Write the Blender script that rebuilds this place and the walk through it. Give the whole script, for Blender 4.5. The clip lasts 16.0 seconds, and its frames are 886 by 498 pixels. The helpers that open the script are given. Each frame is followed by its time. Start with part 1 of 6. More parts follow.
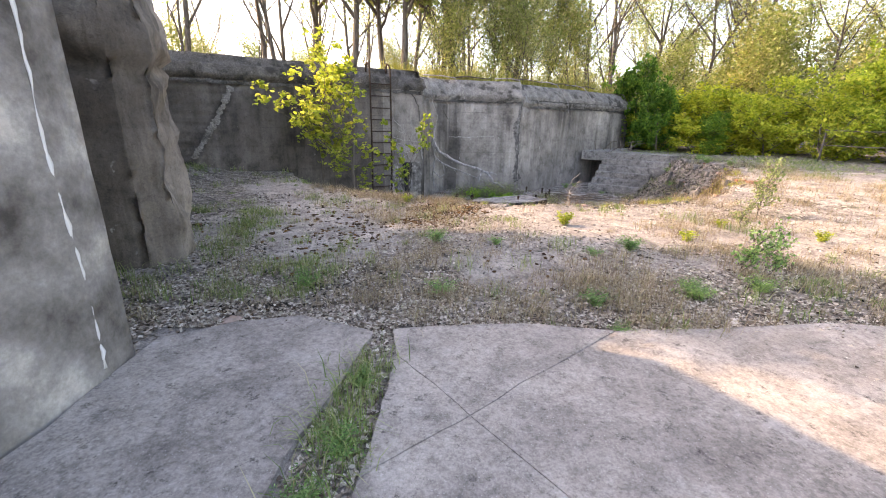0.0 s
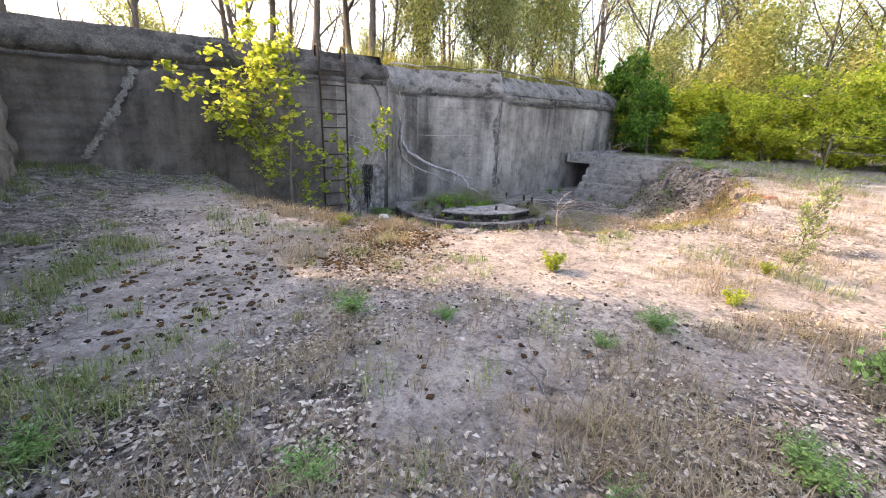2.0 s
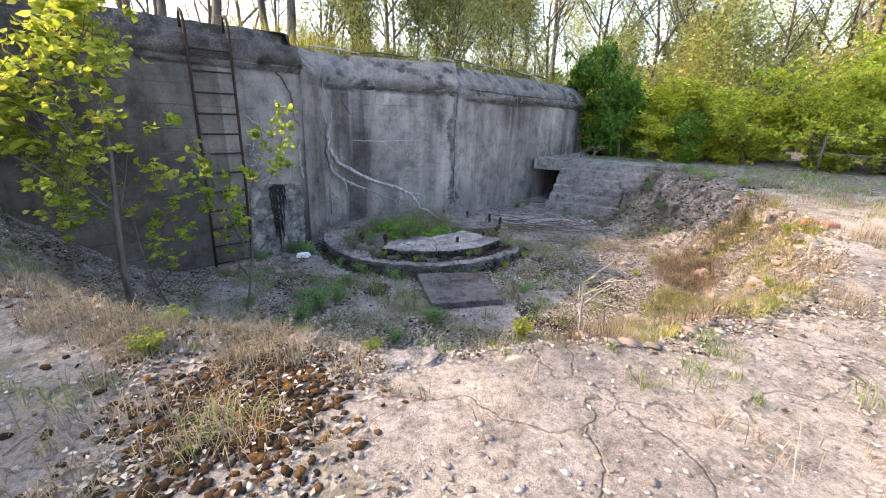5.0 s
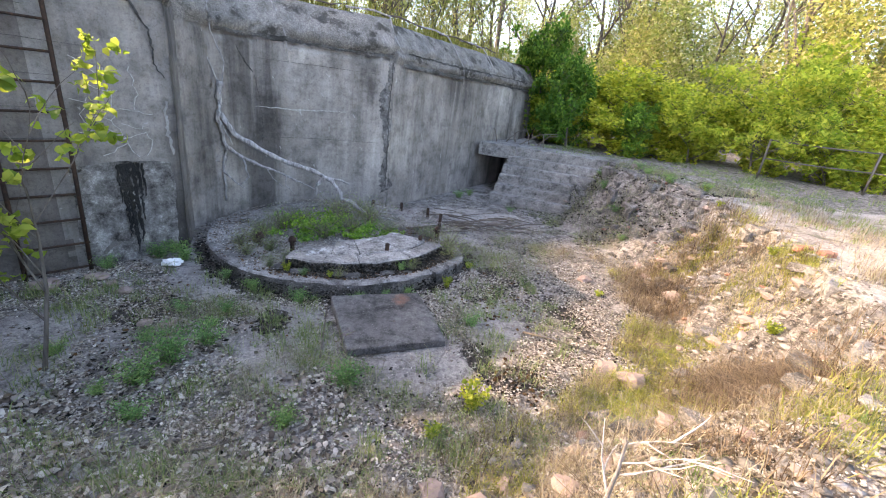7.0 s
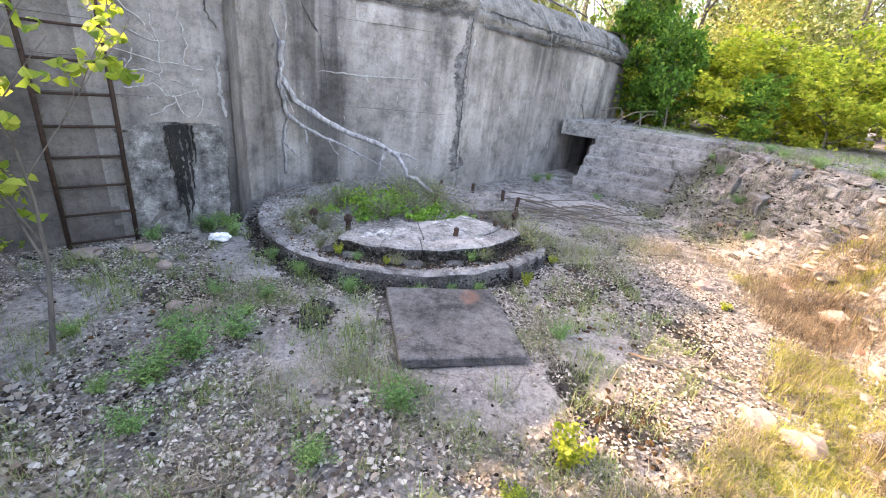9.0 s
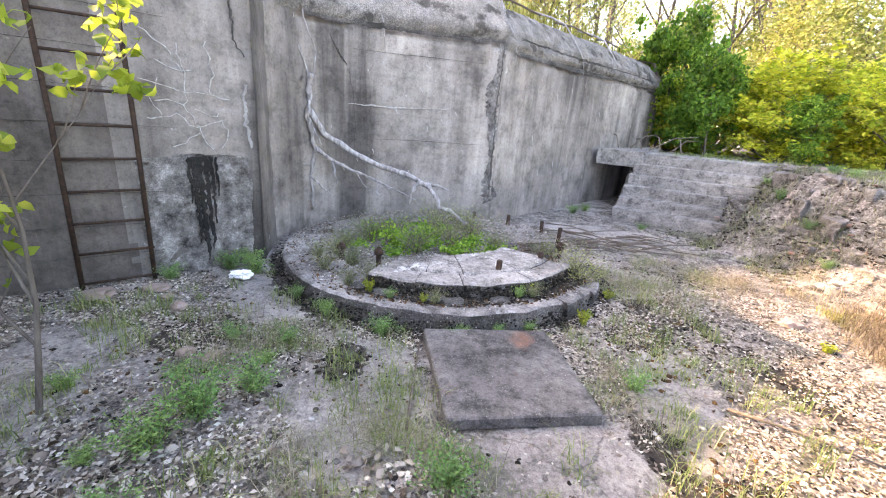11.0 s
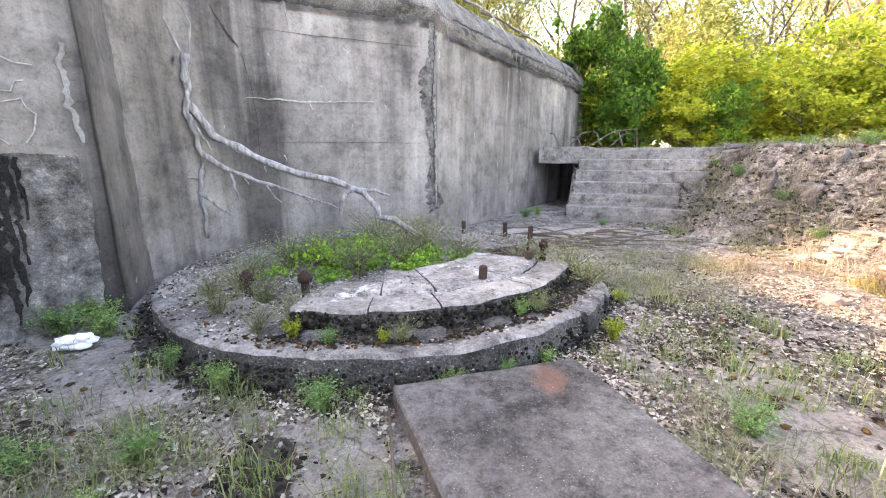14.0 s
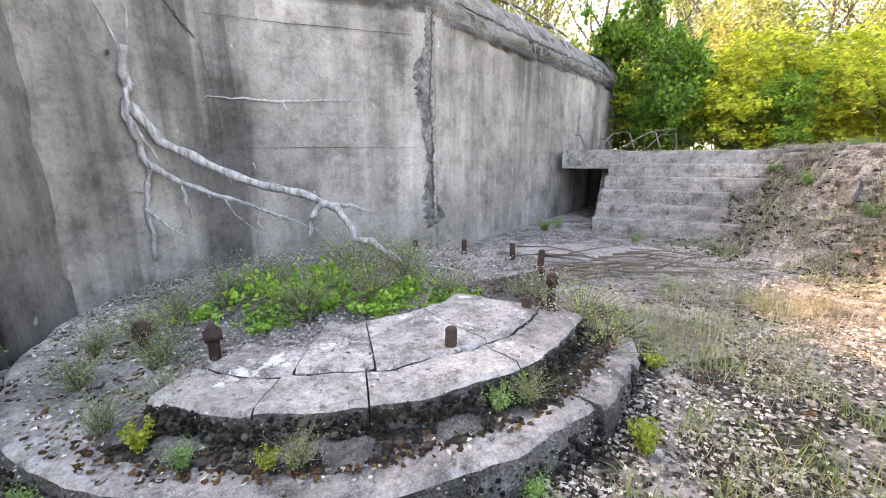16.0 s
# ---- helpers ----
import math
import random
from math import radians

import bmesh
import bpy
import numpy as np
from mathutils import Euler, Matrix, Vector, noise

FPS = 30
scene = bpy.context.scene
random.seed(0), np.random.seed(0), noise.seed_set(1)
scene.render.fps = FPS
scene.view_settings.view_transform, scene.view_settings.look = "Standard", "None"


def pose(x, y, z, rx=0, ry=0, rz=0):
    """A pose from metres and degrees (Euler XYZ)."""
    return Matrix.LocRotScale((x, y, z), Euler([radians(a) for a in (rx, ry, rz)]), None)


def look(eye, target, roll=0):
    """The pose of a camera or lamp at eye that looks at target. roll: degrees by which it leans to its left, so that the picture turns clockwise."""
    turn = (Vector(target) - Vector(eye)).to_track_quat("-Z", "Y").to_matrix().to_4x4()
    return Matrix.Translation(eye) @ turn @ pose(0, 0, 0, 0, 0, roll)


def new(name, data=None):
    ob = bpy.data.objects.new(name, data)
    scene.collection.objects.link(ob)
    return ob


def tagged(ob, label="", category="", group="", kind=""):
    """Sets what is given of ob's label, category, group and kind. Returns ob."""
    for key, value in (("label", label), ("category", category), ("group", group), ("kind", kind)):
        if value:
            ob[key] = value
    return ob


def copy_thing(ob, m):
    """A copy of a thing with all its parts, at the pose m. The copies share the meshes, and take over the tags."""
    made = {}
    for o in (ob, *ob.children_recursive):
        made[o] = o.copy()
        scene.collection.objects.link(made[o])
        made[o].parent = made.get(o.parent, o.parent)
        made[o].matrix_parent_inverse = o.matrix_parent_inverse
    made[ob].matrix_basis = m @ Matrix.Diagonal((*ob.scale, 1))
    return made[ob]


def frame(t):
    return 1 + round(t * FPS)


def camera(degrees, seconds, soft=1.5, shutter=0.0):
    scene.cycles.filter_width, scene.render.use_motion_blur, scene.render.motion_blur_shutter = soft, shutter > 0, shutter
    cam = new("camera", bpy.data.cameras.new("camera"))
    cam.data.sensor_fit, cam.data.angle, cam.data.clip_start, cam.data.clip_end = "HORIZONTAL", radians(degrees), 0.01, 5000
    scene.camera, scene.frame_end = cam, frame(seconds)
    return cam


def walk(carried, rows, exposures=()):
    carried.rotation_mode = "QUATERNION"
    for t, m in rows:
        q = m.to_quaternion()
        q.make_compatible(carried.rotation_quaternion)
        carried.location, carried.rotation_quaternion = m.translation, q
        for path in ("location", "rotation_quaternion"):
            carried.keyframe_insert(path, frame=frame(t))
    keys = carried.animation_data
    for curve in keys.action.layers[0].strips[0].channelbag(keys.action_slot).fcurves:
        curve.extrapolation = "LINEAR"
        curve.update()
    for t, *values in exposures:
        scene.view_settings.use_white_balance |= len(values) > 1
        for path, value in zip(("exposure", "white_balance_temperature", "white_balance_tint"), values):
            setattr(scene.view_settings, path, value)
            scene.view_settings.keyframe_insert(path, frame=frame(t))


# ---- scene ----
cam = camera(94.2, 16.0, soft=1.05)
METRES, EYE, TILT, LEAN, TURN = 10.0, 2.37, 0.0, 0.0, 0.0
ROWS = [
    (0.0, 0.0, 0.0, 0.0, 0.31, -17.37, -0.99),
    (0.5, 0.0134, 0.0393, 0.0008, 3.35, -17.75, -2.25),
    (1.0, 0.0221, 0.0774, -0.0002, 3.75, -17.83, -2.47),
    (1.5, 0.0338, 0.1219, 0.0029, 1.28, -17.67, -2.42),
    (2.0, 0.0405, 0.1692, 0.0026, -1.8, -17.9, -2.13),
    (2.5, 0.0516, 0.2166, 0.0008, -4.37, -17.97, -1.88),
    (3.0, 0.0603, 0.259, 0.0029, -5.52, -17.75, -1.6),
    (5.5, 0.0794, 0.4704, 0.0053, -10.65, -17.84, -2.23),
    (6.0, 0.0917, 0.5042, 0.0067, -14.07, -18.79, -3.43),
    (6.5, 0.0986, 0.5495, 0.0057, -16.27, -19.7, -4.95),
    (7.0, 0.1043, 0.5907, 0.0024, -16.47, -20.49, -6.51),
    (7.5, 0.1087, 0.6223, 0.0002, -14.89, -21.43, -7.5),
    (8.0, 0.1087, 0.6401, -0.0087, -12.07, -22.37, -7.48),
    (8.5, 0.1115, 0.6622, -0.0273, -9.27, -22.91, -6.83),
    (9.0, 0.1163, 0.6785, -0.0346, -7.03, -23.12, -6.11),
    (9.5, 0.1175, 0.6873, -0.0393, -5.01, -22.9, -5.61),
    (12.0, 0.0995, 0.7514, -0.0825, -4.49, -15.78, -3.82),
    (12.5, 0.0997, 0.7642, -0.096, -9.34, -16.02, -3.36),
    (13.0, 0.0978, 0.7828, -0.1007, -12.15, -14.92, -1.71),
    (13.5, 0.0925, 0.8137, -0.1137, -14.34, -14.32, -0.3),
    (14.0, 0.1012, 0.8434, -0.1131, -15.21, -13.35, 0.09),
    (14.5, 0.1114, 0.867, -0.11, -16.16, -12.76, 0.17),
    (15.0, 0.1207, 0.8931, -0.1099, -16.2, -12.46, 0.22),
    (15.5, 0.1387, 0.9099, -0.1116, -15.1, -12.54, 0.23),
    (16.0, 0.1621, 0.9221, -0.1089, -11.08, -13.05, 0.42),
]
walk(cam, [(t, pose(0, 0, EYE, TILT, LEAN, TURN) @ pose(METRES * x, METRES * y, METRES * z, 90 + pitch, roll, yaw)) for t, x, y, z, yaw, pitch, roll in ROWS],
     exposures=[(0.0, 2.82, 8000, 20), (2.5, 2.82, 7500, 20), (5.5, 2.65, 6900, 16), (7.0, 2.92, 7000, 16), (9.0, 3.56, 7500, 19), (12.5, 3.76, 8100, 21), (16.0, 3.74, 8300, 19)])

# ---- world, sun, exposure ----
SUN = Vector((-1.52, 0.51, 1.0)).normalized()
world = bpy.data.worlds.new("sky_world")
scene.world = world
world.use_nodes = True
wn = world.node_tree
sky = wn.nodes.new("ShaderNodeTexSky")
sky.sky_type, sky.sun_disc = "NISHITA", False
sky.sun_elevation = math.asin(SUN.z)
sky.sun_rotation = math.atan2(SUN.x, SUN.y)
sky.air_density, sky.dust_density, sky.ozone_density = 1.0, 2.5, 1.0
wn.links.new(sky.outputs["Color"], wn.nodes["Background"].inputs["Color"])
wn.nodes["Background"].inputs["Strength"].default_value = 0.15
sun_data = bpy.data.lights.new("sun", "SUN")
sun_data.energy, sun_data.angle, sun_data.color = 1.7, radians(0.5), (1.0, 0.77, 0.5)
sun_ob = new("sun", sun_data)
sun_ob.matrix_world = look(SUN * 60, (0, 0, 0))


# ---- materials ----
class Mat:
    """A small builder for node materials."""

    def __init__(self, name):
        self.m = bpy.data.materials.new(name)
        self.m.use_nodes = True
        self.t = self.m.node_tree
        self.p = self.t.nodes["Principled BSDF"]
        self.out = self.t.nodes["Material Output"]
        self.geo = self.t.nodes.new("ShaderNodeNewGeometry").outputs["Position"]

    def link(self, a, b):
        self.t.links.new(a, b)

    def uv(self, sx=1, sy=1):
        n = self.t.nodes.new("ShaderNodeUVMap")
        return self.scaled(n.outputs[0], (sx, sy, 1))

    def scaled(self, vec, s, off=(0, 0, 0)):
        n = self.t.nodes.new("ShaderNodeMapping")
        n.inputs["Scale"].default_value = s
        n.inputs["Location"].default_value = off
        self.link(vec, n.inputs["Vector"])
        return n.outputs[0]

    def noise(self, scale, detail=4, rough=0.55, vec=None, dist=0.0):
        n = self.t.nodes.new("ShaderNodeTexNoise")
        n.inputs["Scale"].default_value, n.inputs["Detail"].default_value = scale, detail
        n.inputs["Roughness"].default_value, n.inputs["Distortion"].default_value = rough, dist
        self.link(vec or self.geo, n.inputs["Vector"])
        return n.outputs["Fac"]

    def voronoi(self, scale, feature="F1", vec=None, out="Distance"):
        n = self.t.nodes.new("ShaderNodeTexVoronoi")
        n.feature = feature
        n.inputs["Scale"].default_value = scale
        self.link(vec or self.geo, n.inputs["Vector"])
        return n.outputs[out]

    def ramp(self, fac, stops):
        n = self.t.nodes.new("ShaderNodeValToRGB")
        e = n.color_ramp.elements
        while len(e) < len(stops):
            e.new(0.5)
        for el, (p, c) in zip(e, stops):
            el.position = p
            el.color = (*c, 1) if isinstance(c, tuple) else (c, c, c, 1)
        self.link(fac, n.inputs[0])
        return n.outputs[0]

    def mix(self, fac, a, b, mode="MIX"):
        n = self.t.nodes.new("ShaderNodeMix")
        n.data_type, n.blend_type = "RGBA", mode
        for v, s in ((fac, n.inputs[0]), (a, n.inputs[6]), (b, n.inputs[7])):
            if isinstance(v, (int, float)):
                s.default_value = v
            elif isinstance(v, tuple):
                s.default_value = (*v, 1)
            else:
                self.link(v, s)
        return n.outputs[2]

    def math(self, op, a, b=0.0):
        n = self.t.nodes.new("ShaderNodeMath")
        n.operation = op
        for v, s in ((a, n.inputs[0]), (b, n.inputs[1])):
            if isinstance(v, (int, float)):
                s.default_value = v
            else:
                self.link(v, s)
        return n.outputs[0]

    def attr(self, name):
        n = self.t.nodes.new("ShaderNodeAttribute")
        n.attribute_name = name
        return n.outputs["Fac"]

    def island(self):
        return self.t.nodes.new("ShaderNodeNewGeometry").outputs["Random Per Island"]

    def objrand(self):
        return self.t.nodes.new("ShaderNodeObjectInfo").outputs["Random"]

    def done(self, color, rough=0.9, bump=None, strength=0.4, dist=0.02, metal=0.0, spec=0.3):
        if isinstance(color, tuple):
            self.p.inputs["Base Color"].default_value = (*color, 1)
        else:
            self.link(color, self.p.inputs["Base Color"])
        if isinstance(rough, (int, float)):
            self.p.inputs["Roughness"].default_value = rough
        else:
            self.link(rough, self.p.inputs["Roughness"])
        self.p.inputs["Metallic"].default_value = metal
        self.p.inputs["Specular IOR Level"].default_value = spec
        if bump is not None:
            n = self.t.nodes.new("ShaderNodeBump")
            n.inputs["Strength"].default_value, n.inputs["Distance"].default_value = strength, dist
            self.link(bump, n.inputs["Height"])
            self.link(n.outputs[0], self.p.inputs["Normal"])
        return self.m


def concrete_wall_material(name, base_dark, base_light):
    """Weathered cast concrete: streaks that run down, board lines, stains, pale mineral spots."""
    k = Mat(name)
    big = k.noise(0.7, 5, 0.6)
    col = k.ramp(big, [(0.3, base_dark), (0.7, base_light)])
    streak = k.noise(1.0, 5, 0.6, vec=k.uv(1.3, 0.12), dist=0.4)
    col = k.mix(0.95, col, k.ramp(streak, [(0.37, 0.36), (0.47, 0.86), (0.6, 1.2)]), "MULTIPLY")
    drip = k.noise(1.0, 5, 0.65, vec=k.uv(4.2, 0.22), dist=0.3)
    col = k.mix(0.28, col, k.ramp(drip, [(0.36, 0.5), (0.46, 1.0), (0.64, 1.12)]), "MULTIPLY")
    fine = k.noise(1.0, 4, 0.7, vec=k.uv(9.0, 0.5))
    col = k.mix(0.3, col, k.ramp(fine, [(0.35, 0.62), (0.6, 1.05)]), "MULTIPLY")
    blotch = k.noise(2.6, 6, 0.7)
    col = k.mix(0.7, col, k.ramp(blotch, [(0.34, 0.38), (0.5, 1.0), (0.68, 1.3)]), "MULTIPLY")
    boards = k.t.nodes.new("ShaderNodeTexWave")
    boards.wave_type, boards.bands_direction = "BANDS", "Y"
    boards.inputs["Scale"].default_value, boards.inputs["Distortion"].default_value = 0.55, 0.6
    k.link(k.uv(0.3, 1), boards.inputs["Vector"])
    line = k.ramp(boards.outputs["Fac"], [(0.0, 0.0), (0.03, 1.0)])
    col = k.mix(0.07, col, line, "MULTIPLY")
    spots = k.ramp(k.noise(9.0, 3, 0.5), [(0.7, 0.0), (0.78, 1.0)])
    lime = k.math("MULTIPLY", spots, k.ramp(k.noise(1.1, 2), [(0.48, 0.0), (0.6, 0.6)]))
    col = k.mix(lime, col, (0.62, 0.6, 0.57))
    pits = k.ramp(k.noise(22, 6, 0.85), [(0.36, 0.3), (0.47, 1.0), (0.66, 1.25)])
    col = k.mix(0.45, col, pits, "MULTIPLY")
    grain = k.noise(60, 4, 0.7)
    col = k.mix(0.5, col, k.ramp(grain, [(0.3, 0.7), (0.7, 1.2)]), "MULTIPLY")
    h = k.math("ADD", k.math("MULTIPLY", grain, 0.35), k.math("MULTIPLY", k.noise(14, 6, 0.7), 1.0))
    h = k.math("ADD", h, k.math("MULTIPLY", line, 0.25))
    return k.done(col, 0.93, h, 0.5, 0.02, spec=0.2)


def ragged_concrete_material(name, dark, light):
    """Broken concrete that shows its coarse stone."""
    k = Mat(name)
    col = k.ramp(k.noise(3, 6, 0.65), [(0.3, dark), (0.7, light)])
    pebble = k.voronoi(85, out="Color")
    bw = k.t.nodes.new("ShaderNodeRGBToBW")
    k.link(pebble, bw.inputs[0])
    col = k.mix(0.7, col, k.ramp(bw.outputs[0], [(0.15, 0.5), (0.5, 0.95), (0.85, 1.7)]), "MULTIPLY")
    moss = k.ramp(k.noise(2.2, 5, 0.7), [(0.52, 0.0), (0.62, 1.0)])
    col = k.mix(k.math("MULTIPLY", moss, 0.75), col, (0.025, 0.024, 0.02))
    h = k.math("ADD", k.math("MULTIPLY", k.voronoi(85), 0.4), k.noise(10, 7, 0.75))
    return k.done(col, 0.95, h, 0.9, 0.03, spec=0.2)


def slab_material(name, dark, light, rust=0.0, white=0.55, blot=0.9):
    """Flat weathered concrete seen from above."""
    k = Mat(name)
    col = k.ramp(k.noise(1.3, 6, 0.65), [(0.3, dark), (0.7, light)])
    col = k.mix(blot, col, k.ramp(k.noise(5, 7, 0.8), [(0.37, 0.3), (0.5, 0.95), (0.63, 1.3)]), "MULTIPLY")
    col = k.mix(0.7, col, k.ramp(k.noise(30, 5, 0.8), [(0.35, 0.5), (0.5, 1.0), (0.68, 1.3)]), "MULTIPLY")
    speck = k.ramp(k.voronoi(55), [(0.04, 1.0), (0.16, 0.0)])
    speck = k.math("MULTIPLY", speck, k.ramp(k.noise(6, 3), [(0.36, 0.0), (0.52, 0.85)]))
    col = k.mix(speck, col, (0.5, 0.49, 0.47))
    grain = k.noise(80, 4, 0.75)
    col = k.mix(0.6, col, k.ramp(grain, [(0.3, 0.65), (0.7, 1.2)]), "MULTIPLY")
    lime = k.math("MULTIPLY", k.ramp(k.noise(3.2, 7, 0.8), [(0.56, 0.0), (0.62, 1.0)]), white)
    col = k.mix(lime, col, (0.6, 0.585, 0.565))
    lichen = k.math("MULTIPLY", k.ramp(k.noise(11, 7, 0.85), [(0.34, 1.0), (0.43, 0.0)]), 0.8)
    col = k.mix(lichen, col, (0.03, 0.027, 0.024))
    if rust:
        col = k.mix(k.math("MULTIPLY", k.ramp(k.noise(1.7, 4), [(0.6, 0.0), (0.72, 1.0)]), rust), col, (0.3, 0.13, 0.07))
    h = k.math("ADD", k.math("MULTIPLY", grain, 0.5), k.noise(12, 6, 0.7))
    return k.done(col, 0.92, h, 0.5, 0.015, spec=0.2)


def ground_material():
    """Old apron concrete, cracked and pitted, under patches of dark soil, moss and pale grit."""
    k = Mat("ground_cover")
    con = k.ramp(k.noise(0.9, 6, 0.65), [(0.3, (0.23, 0.211, 0.199)), (0.5, (0.36, 0.328, 0.306)), (0.72, (0.48, 0.435, 0.402))])
    con = k.mix(0.9, con, k.ramp(k.noise(4.5, 7, 0.78), [(0.32, 0.38), (0.5, 0.95), (0.7, 1.2)]), "MULTIPLY")
    con = k.mix(0.8, con, k.ramp(k.noise(26, 5, 0.8), [(0.36, 0.45), (0.5, 1.0), (0.66, 1.3)]), "MULTIPLY")
    con = k.mix(0.6, con, k.ramp(k.noise(110, 3, 0.8), [(0.3, 0.55), (0.7, 1.3)]), "MULTIPLY")
    wob = k.t.nodes.new("ShaderNodeTexNoise")
    wob.inputs["Scale"].default_value, wob.inputs["Detail"].default_value = 1.6, 5
    k.link(k.geo, wob.inputs["Vector"])
    warped = k.t.nodes.new("ShaderNodeVectorMath")
    warped.operation = "MULTIPLY_ADD"
    warped.inputs[1].default_value = (0.9, 0.9, 0.9)
    k.link(wob.outputs["Color"], warped.inputs[0])
    k.link(k.geo, warped.inputs[2])
    crack = k.ramp(k.voronoi(0.75, "DISTANCE_TO_EDGE", warped.outputs[0]), [(0.001, 1.0), (0.009, 0.0)])
    con = k.mix(k.math("MULTIPLY", crack, 0.4), con, (0.035, 0.03, 0.026))
    chip = k.ramp(k.voronoi(34), [(0.1, 1.0), (0.22, 0.0)])
    chip = k.math("MULTIPLY", chip, k.ramp(k.noise(3, 4), [(0.5, 0.0), (0.62, 0.7)]))
    con = k.mix(chip, con, (0.5, 0.475, 0.45))
    soil = k.ramp(k.noise(7, 7, 0.78), [(0.36, (0.034, 0.03, 0.027)), (0.48, (0.16, 0.143, 0.131)), (0.6, (0.33, 0.298, 0.275)), (0.7, (0.47, 0.435, 0.405))])
    soil = k.mix(0.9, soil, k.ramp(k.noise(42, 4, 0.8), [(0.36, 0.3), (0.5, 1.0), (0.66, 1.6)]), "MULTIPLY")
    grit = k.ramp(k.voronoi(60), [(0.1, 1.0), (0.2, 0.0)])
    soil = k.mix(k.math("MULTIPLY", grit, k.ramp(k.noise(5, 4), [(0.45, 0.0), (0.6, 0.8)])), soil, (0.48, 0.45, 0.42))
    mask = k.math("ADD", k.attr("soil"), k.math("MULTIPLY", k.math("SUBTRACT", k.noise(2.4, 7, 0.75), 0.5), 2.6))
    mask = k.ramp(mask, [(0.46, 0.0), (0.53, 1.0)])
    col = k.mix(mask, con, soil)
    moss = k.math("MULTIPLY", k.ramp(k.noise(1.6, 6, 0.75), [(0.56, 0.0), (0.62, 1.0)]), 0.45)
    col = k.mix(moss, col, (0.06, 0.07, 0.028))
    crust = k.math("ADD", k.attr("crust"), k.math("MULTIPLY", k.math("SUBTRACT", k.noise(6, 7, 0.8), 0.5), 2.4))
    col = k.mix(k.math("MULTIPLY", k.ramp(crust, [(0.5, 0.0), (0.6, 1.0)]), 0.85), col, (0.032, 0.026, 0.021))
    dots = k.math("MULTIPLY", k.ramp(k.noise(13, 7, 0.8), [(0.58, 0.0), (0.63, 1.0)]), k.ramp(k.noise(2.8, 3), [(0.5, 0.0), (0.58, 0.8)]))
    col = k.mix(dots, col, (0.03, 0.024, 0.018))
    h = k.math("ADD", k.noise(16, 7, 0.78), k.math("MULTIPLY", k.noise(70, 3, 0.8), 0.4))
    h = k.math("SUBTRACT", h, k.math("MULTIPLY", crack, 0.5))
    return k.done(col, 0.95, h, 1.0, 0.035, spec=0.15)


def foliage_material(name, stops, through_amount=0.45, rough=0.6):
    """Thin leaves or blades, varied from one to the next, that let light through."""
    k = Mat(name)
    col = k.ramp(k.island(), stops)
    col = k.mix(0.5, col, k.ramp(k.noise(1.1, 3), [(0.3, 0.6), (0.7, 1.3)]), "MULTIPLY")
    col = k.mix(0.7, col, k.ramp(k.objrand(), [(0.0, (0.75, 0.85, 0.75)), (0.5, (1.0, 1.0, 1.0)), (1.0, (1.3, 1.18, 0.95))]), "MULTIPLY")
    k.done(col, rough, spec=0.25)
    tr = k.t.nodes.new("ShaderNodeBsdfTranslucent")
    k.link(col, tr.inputs["Color"])
    mixs = k.t.nodes.new("ShaderNodeMixShader")
    mixs.inputs[0].default_value = through_amount
    k.link(k.p.outputs[0], mixs.inputs[1])
    k.link(tr.outputs[0], mixs.inputs[2])
    k.link(mixs.outputs[0], k.out.inputs["Surface"])
    return k.m


def varied_material(name, stops, rough=0.9, scale=25.0, bump=0.5):
    k = Mat(name)
    col = k.ramp(k.island(), stops)
    col = k.mix(0.6, col, k.ramp(k.noise(scale, 5, 0.7), [(0.3, 0.55), (0.7, 1.2)]), "MULTIPLY")
    return k.done(col, rough, k.noise(scale * 2, 5, 0.7), bump, 0.01, spec=0.2)


def bark_material(name, dark, light, sx=14.0):
    k = Mat(name)
    v = k.scaled(k.geo, (sx, sx, sx * 0.18))
    n1 = k.noise(1.0, 6, 0.7, vec=v)
    col = k.ramp(n1, [(0.3, dark), (0.7, light)])
    col = k.mix(0.5, col, k.ramp(k.noise(2.0, 4), [(0.3, 0.6), (0.7, 1.2)]), "MULTIPLY")
    return k.done(col, 0.9, n1, 0.7, 0.02, spec=0.2)


def rust_material():
    k = Mat("rusted_steel")
    col = k.ramp(k.noise(22, 6, 0.7), [(0.3, (0.018, 0.014, 0.012)), (0.6, (0.06, 0.035, 0.024)), (0.8, (0.13, 0.065, 0.035))])
    return k.done(col, 0.85, k.noise(60, 4, 0.7), 0.5, 0.005, metal=0.15)


M_WALL = concrete_wall_material("weathered_concrete", (0.17, 0.153, 0.138), (0.36, 0.326, 0.297))
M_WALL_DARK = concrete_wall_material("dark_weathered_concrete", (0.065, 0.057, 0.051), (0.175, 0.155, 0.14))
M_RAG = ragged_concrete_material("broken_concrete", (0.12, 0.11, 0.1), (0.3, 0.28, 0.26))
M_PILLAR = concrete_wall_material("brown_concrete", (0.15, 0.127, 0.108), (0.34, 0.295, 0.25))
M_CAP = ragged_concrete_material("coping_concrete", (0.13, 0.12, 0.11), (0.33, 0.305, 0.28))
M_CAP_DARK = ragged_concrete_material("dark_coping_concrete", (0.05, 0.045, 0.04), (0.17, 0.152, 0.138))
M_WALL_PALE = concrete_wall_material("lime_washed_concrete", (0.13, 0.117, 0.107), (0.285, 0.259, 0.237))
M_PALE = concrete_wall_material("pale_concrete", (0.3, 0.29, 0.28), (0.5, 0.48, 0.46))
k = Mat("mottled_concrete")
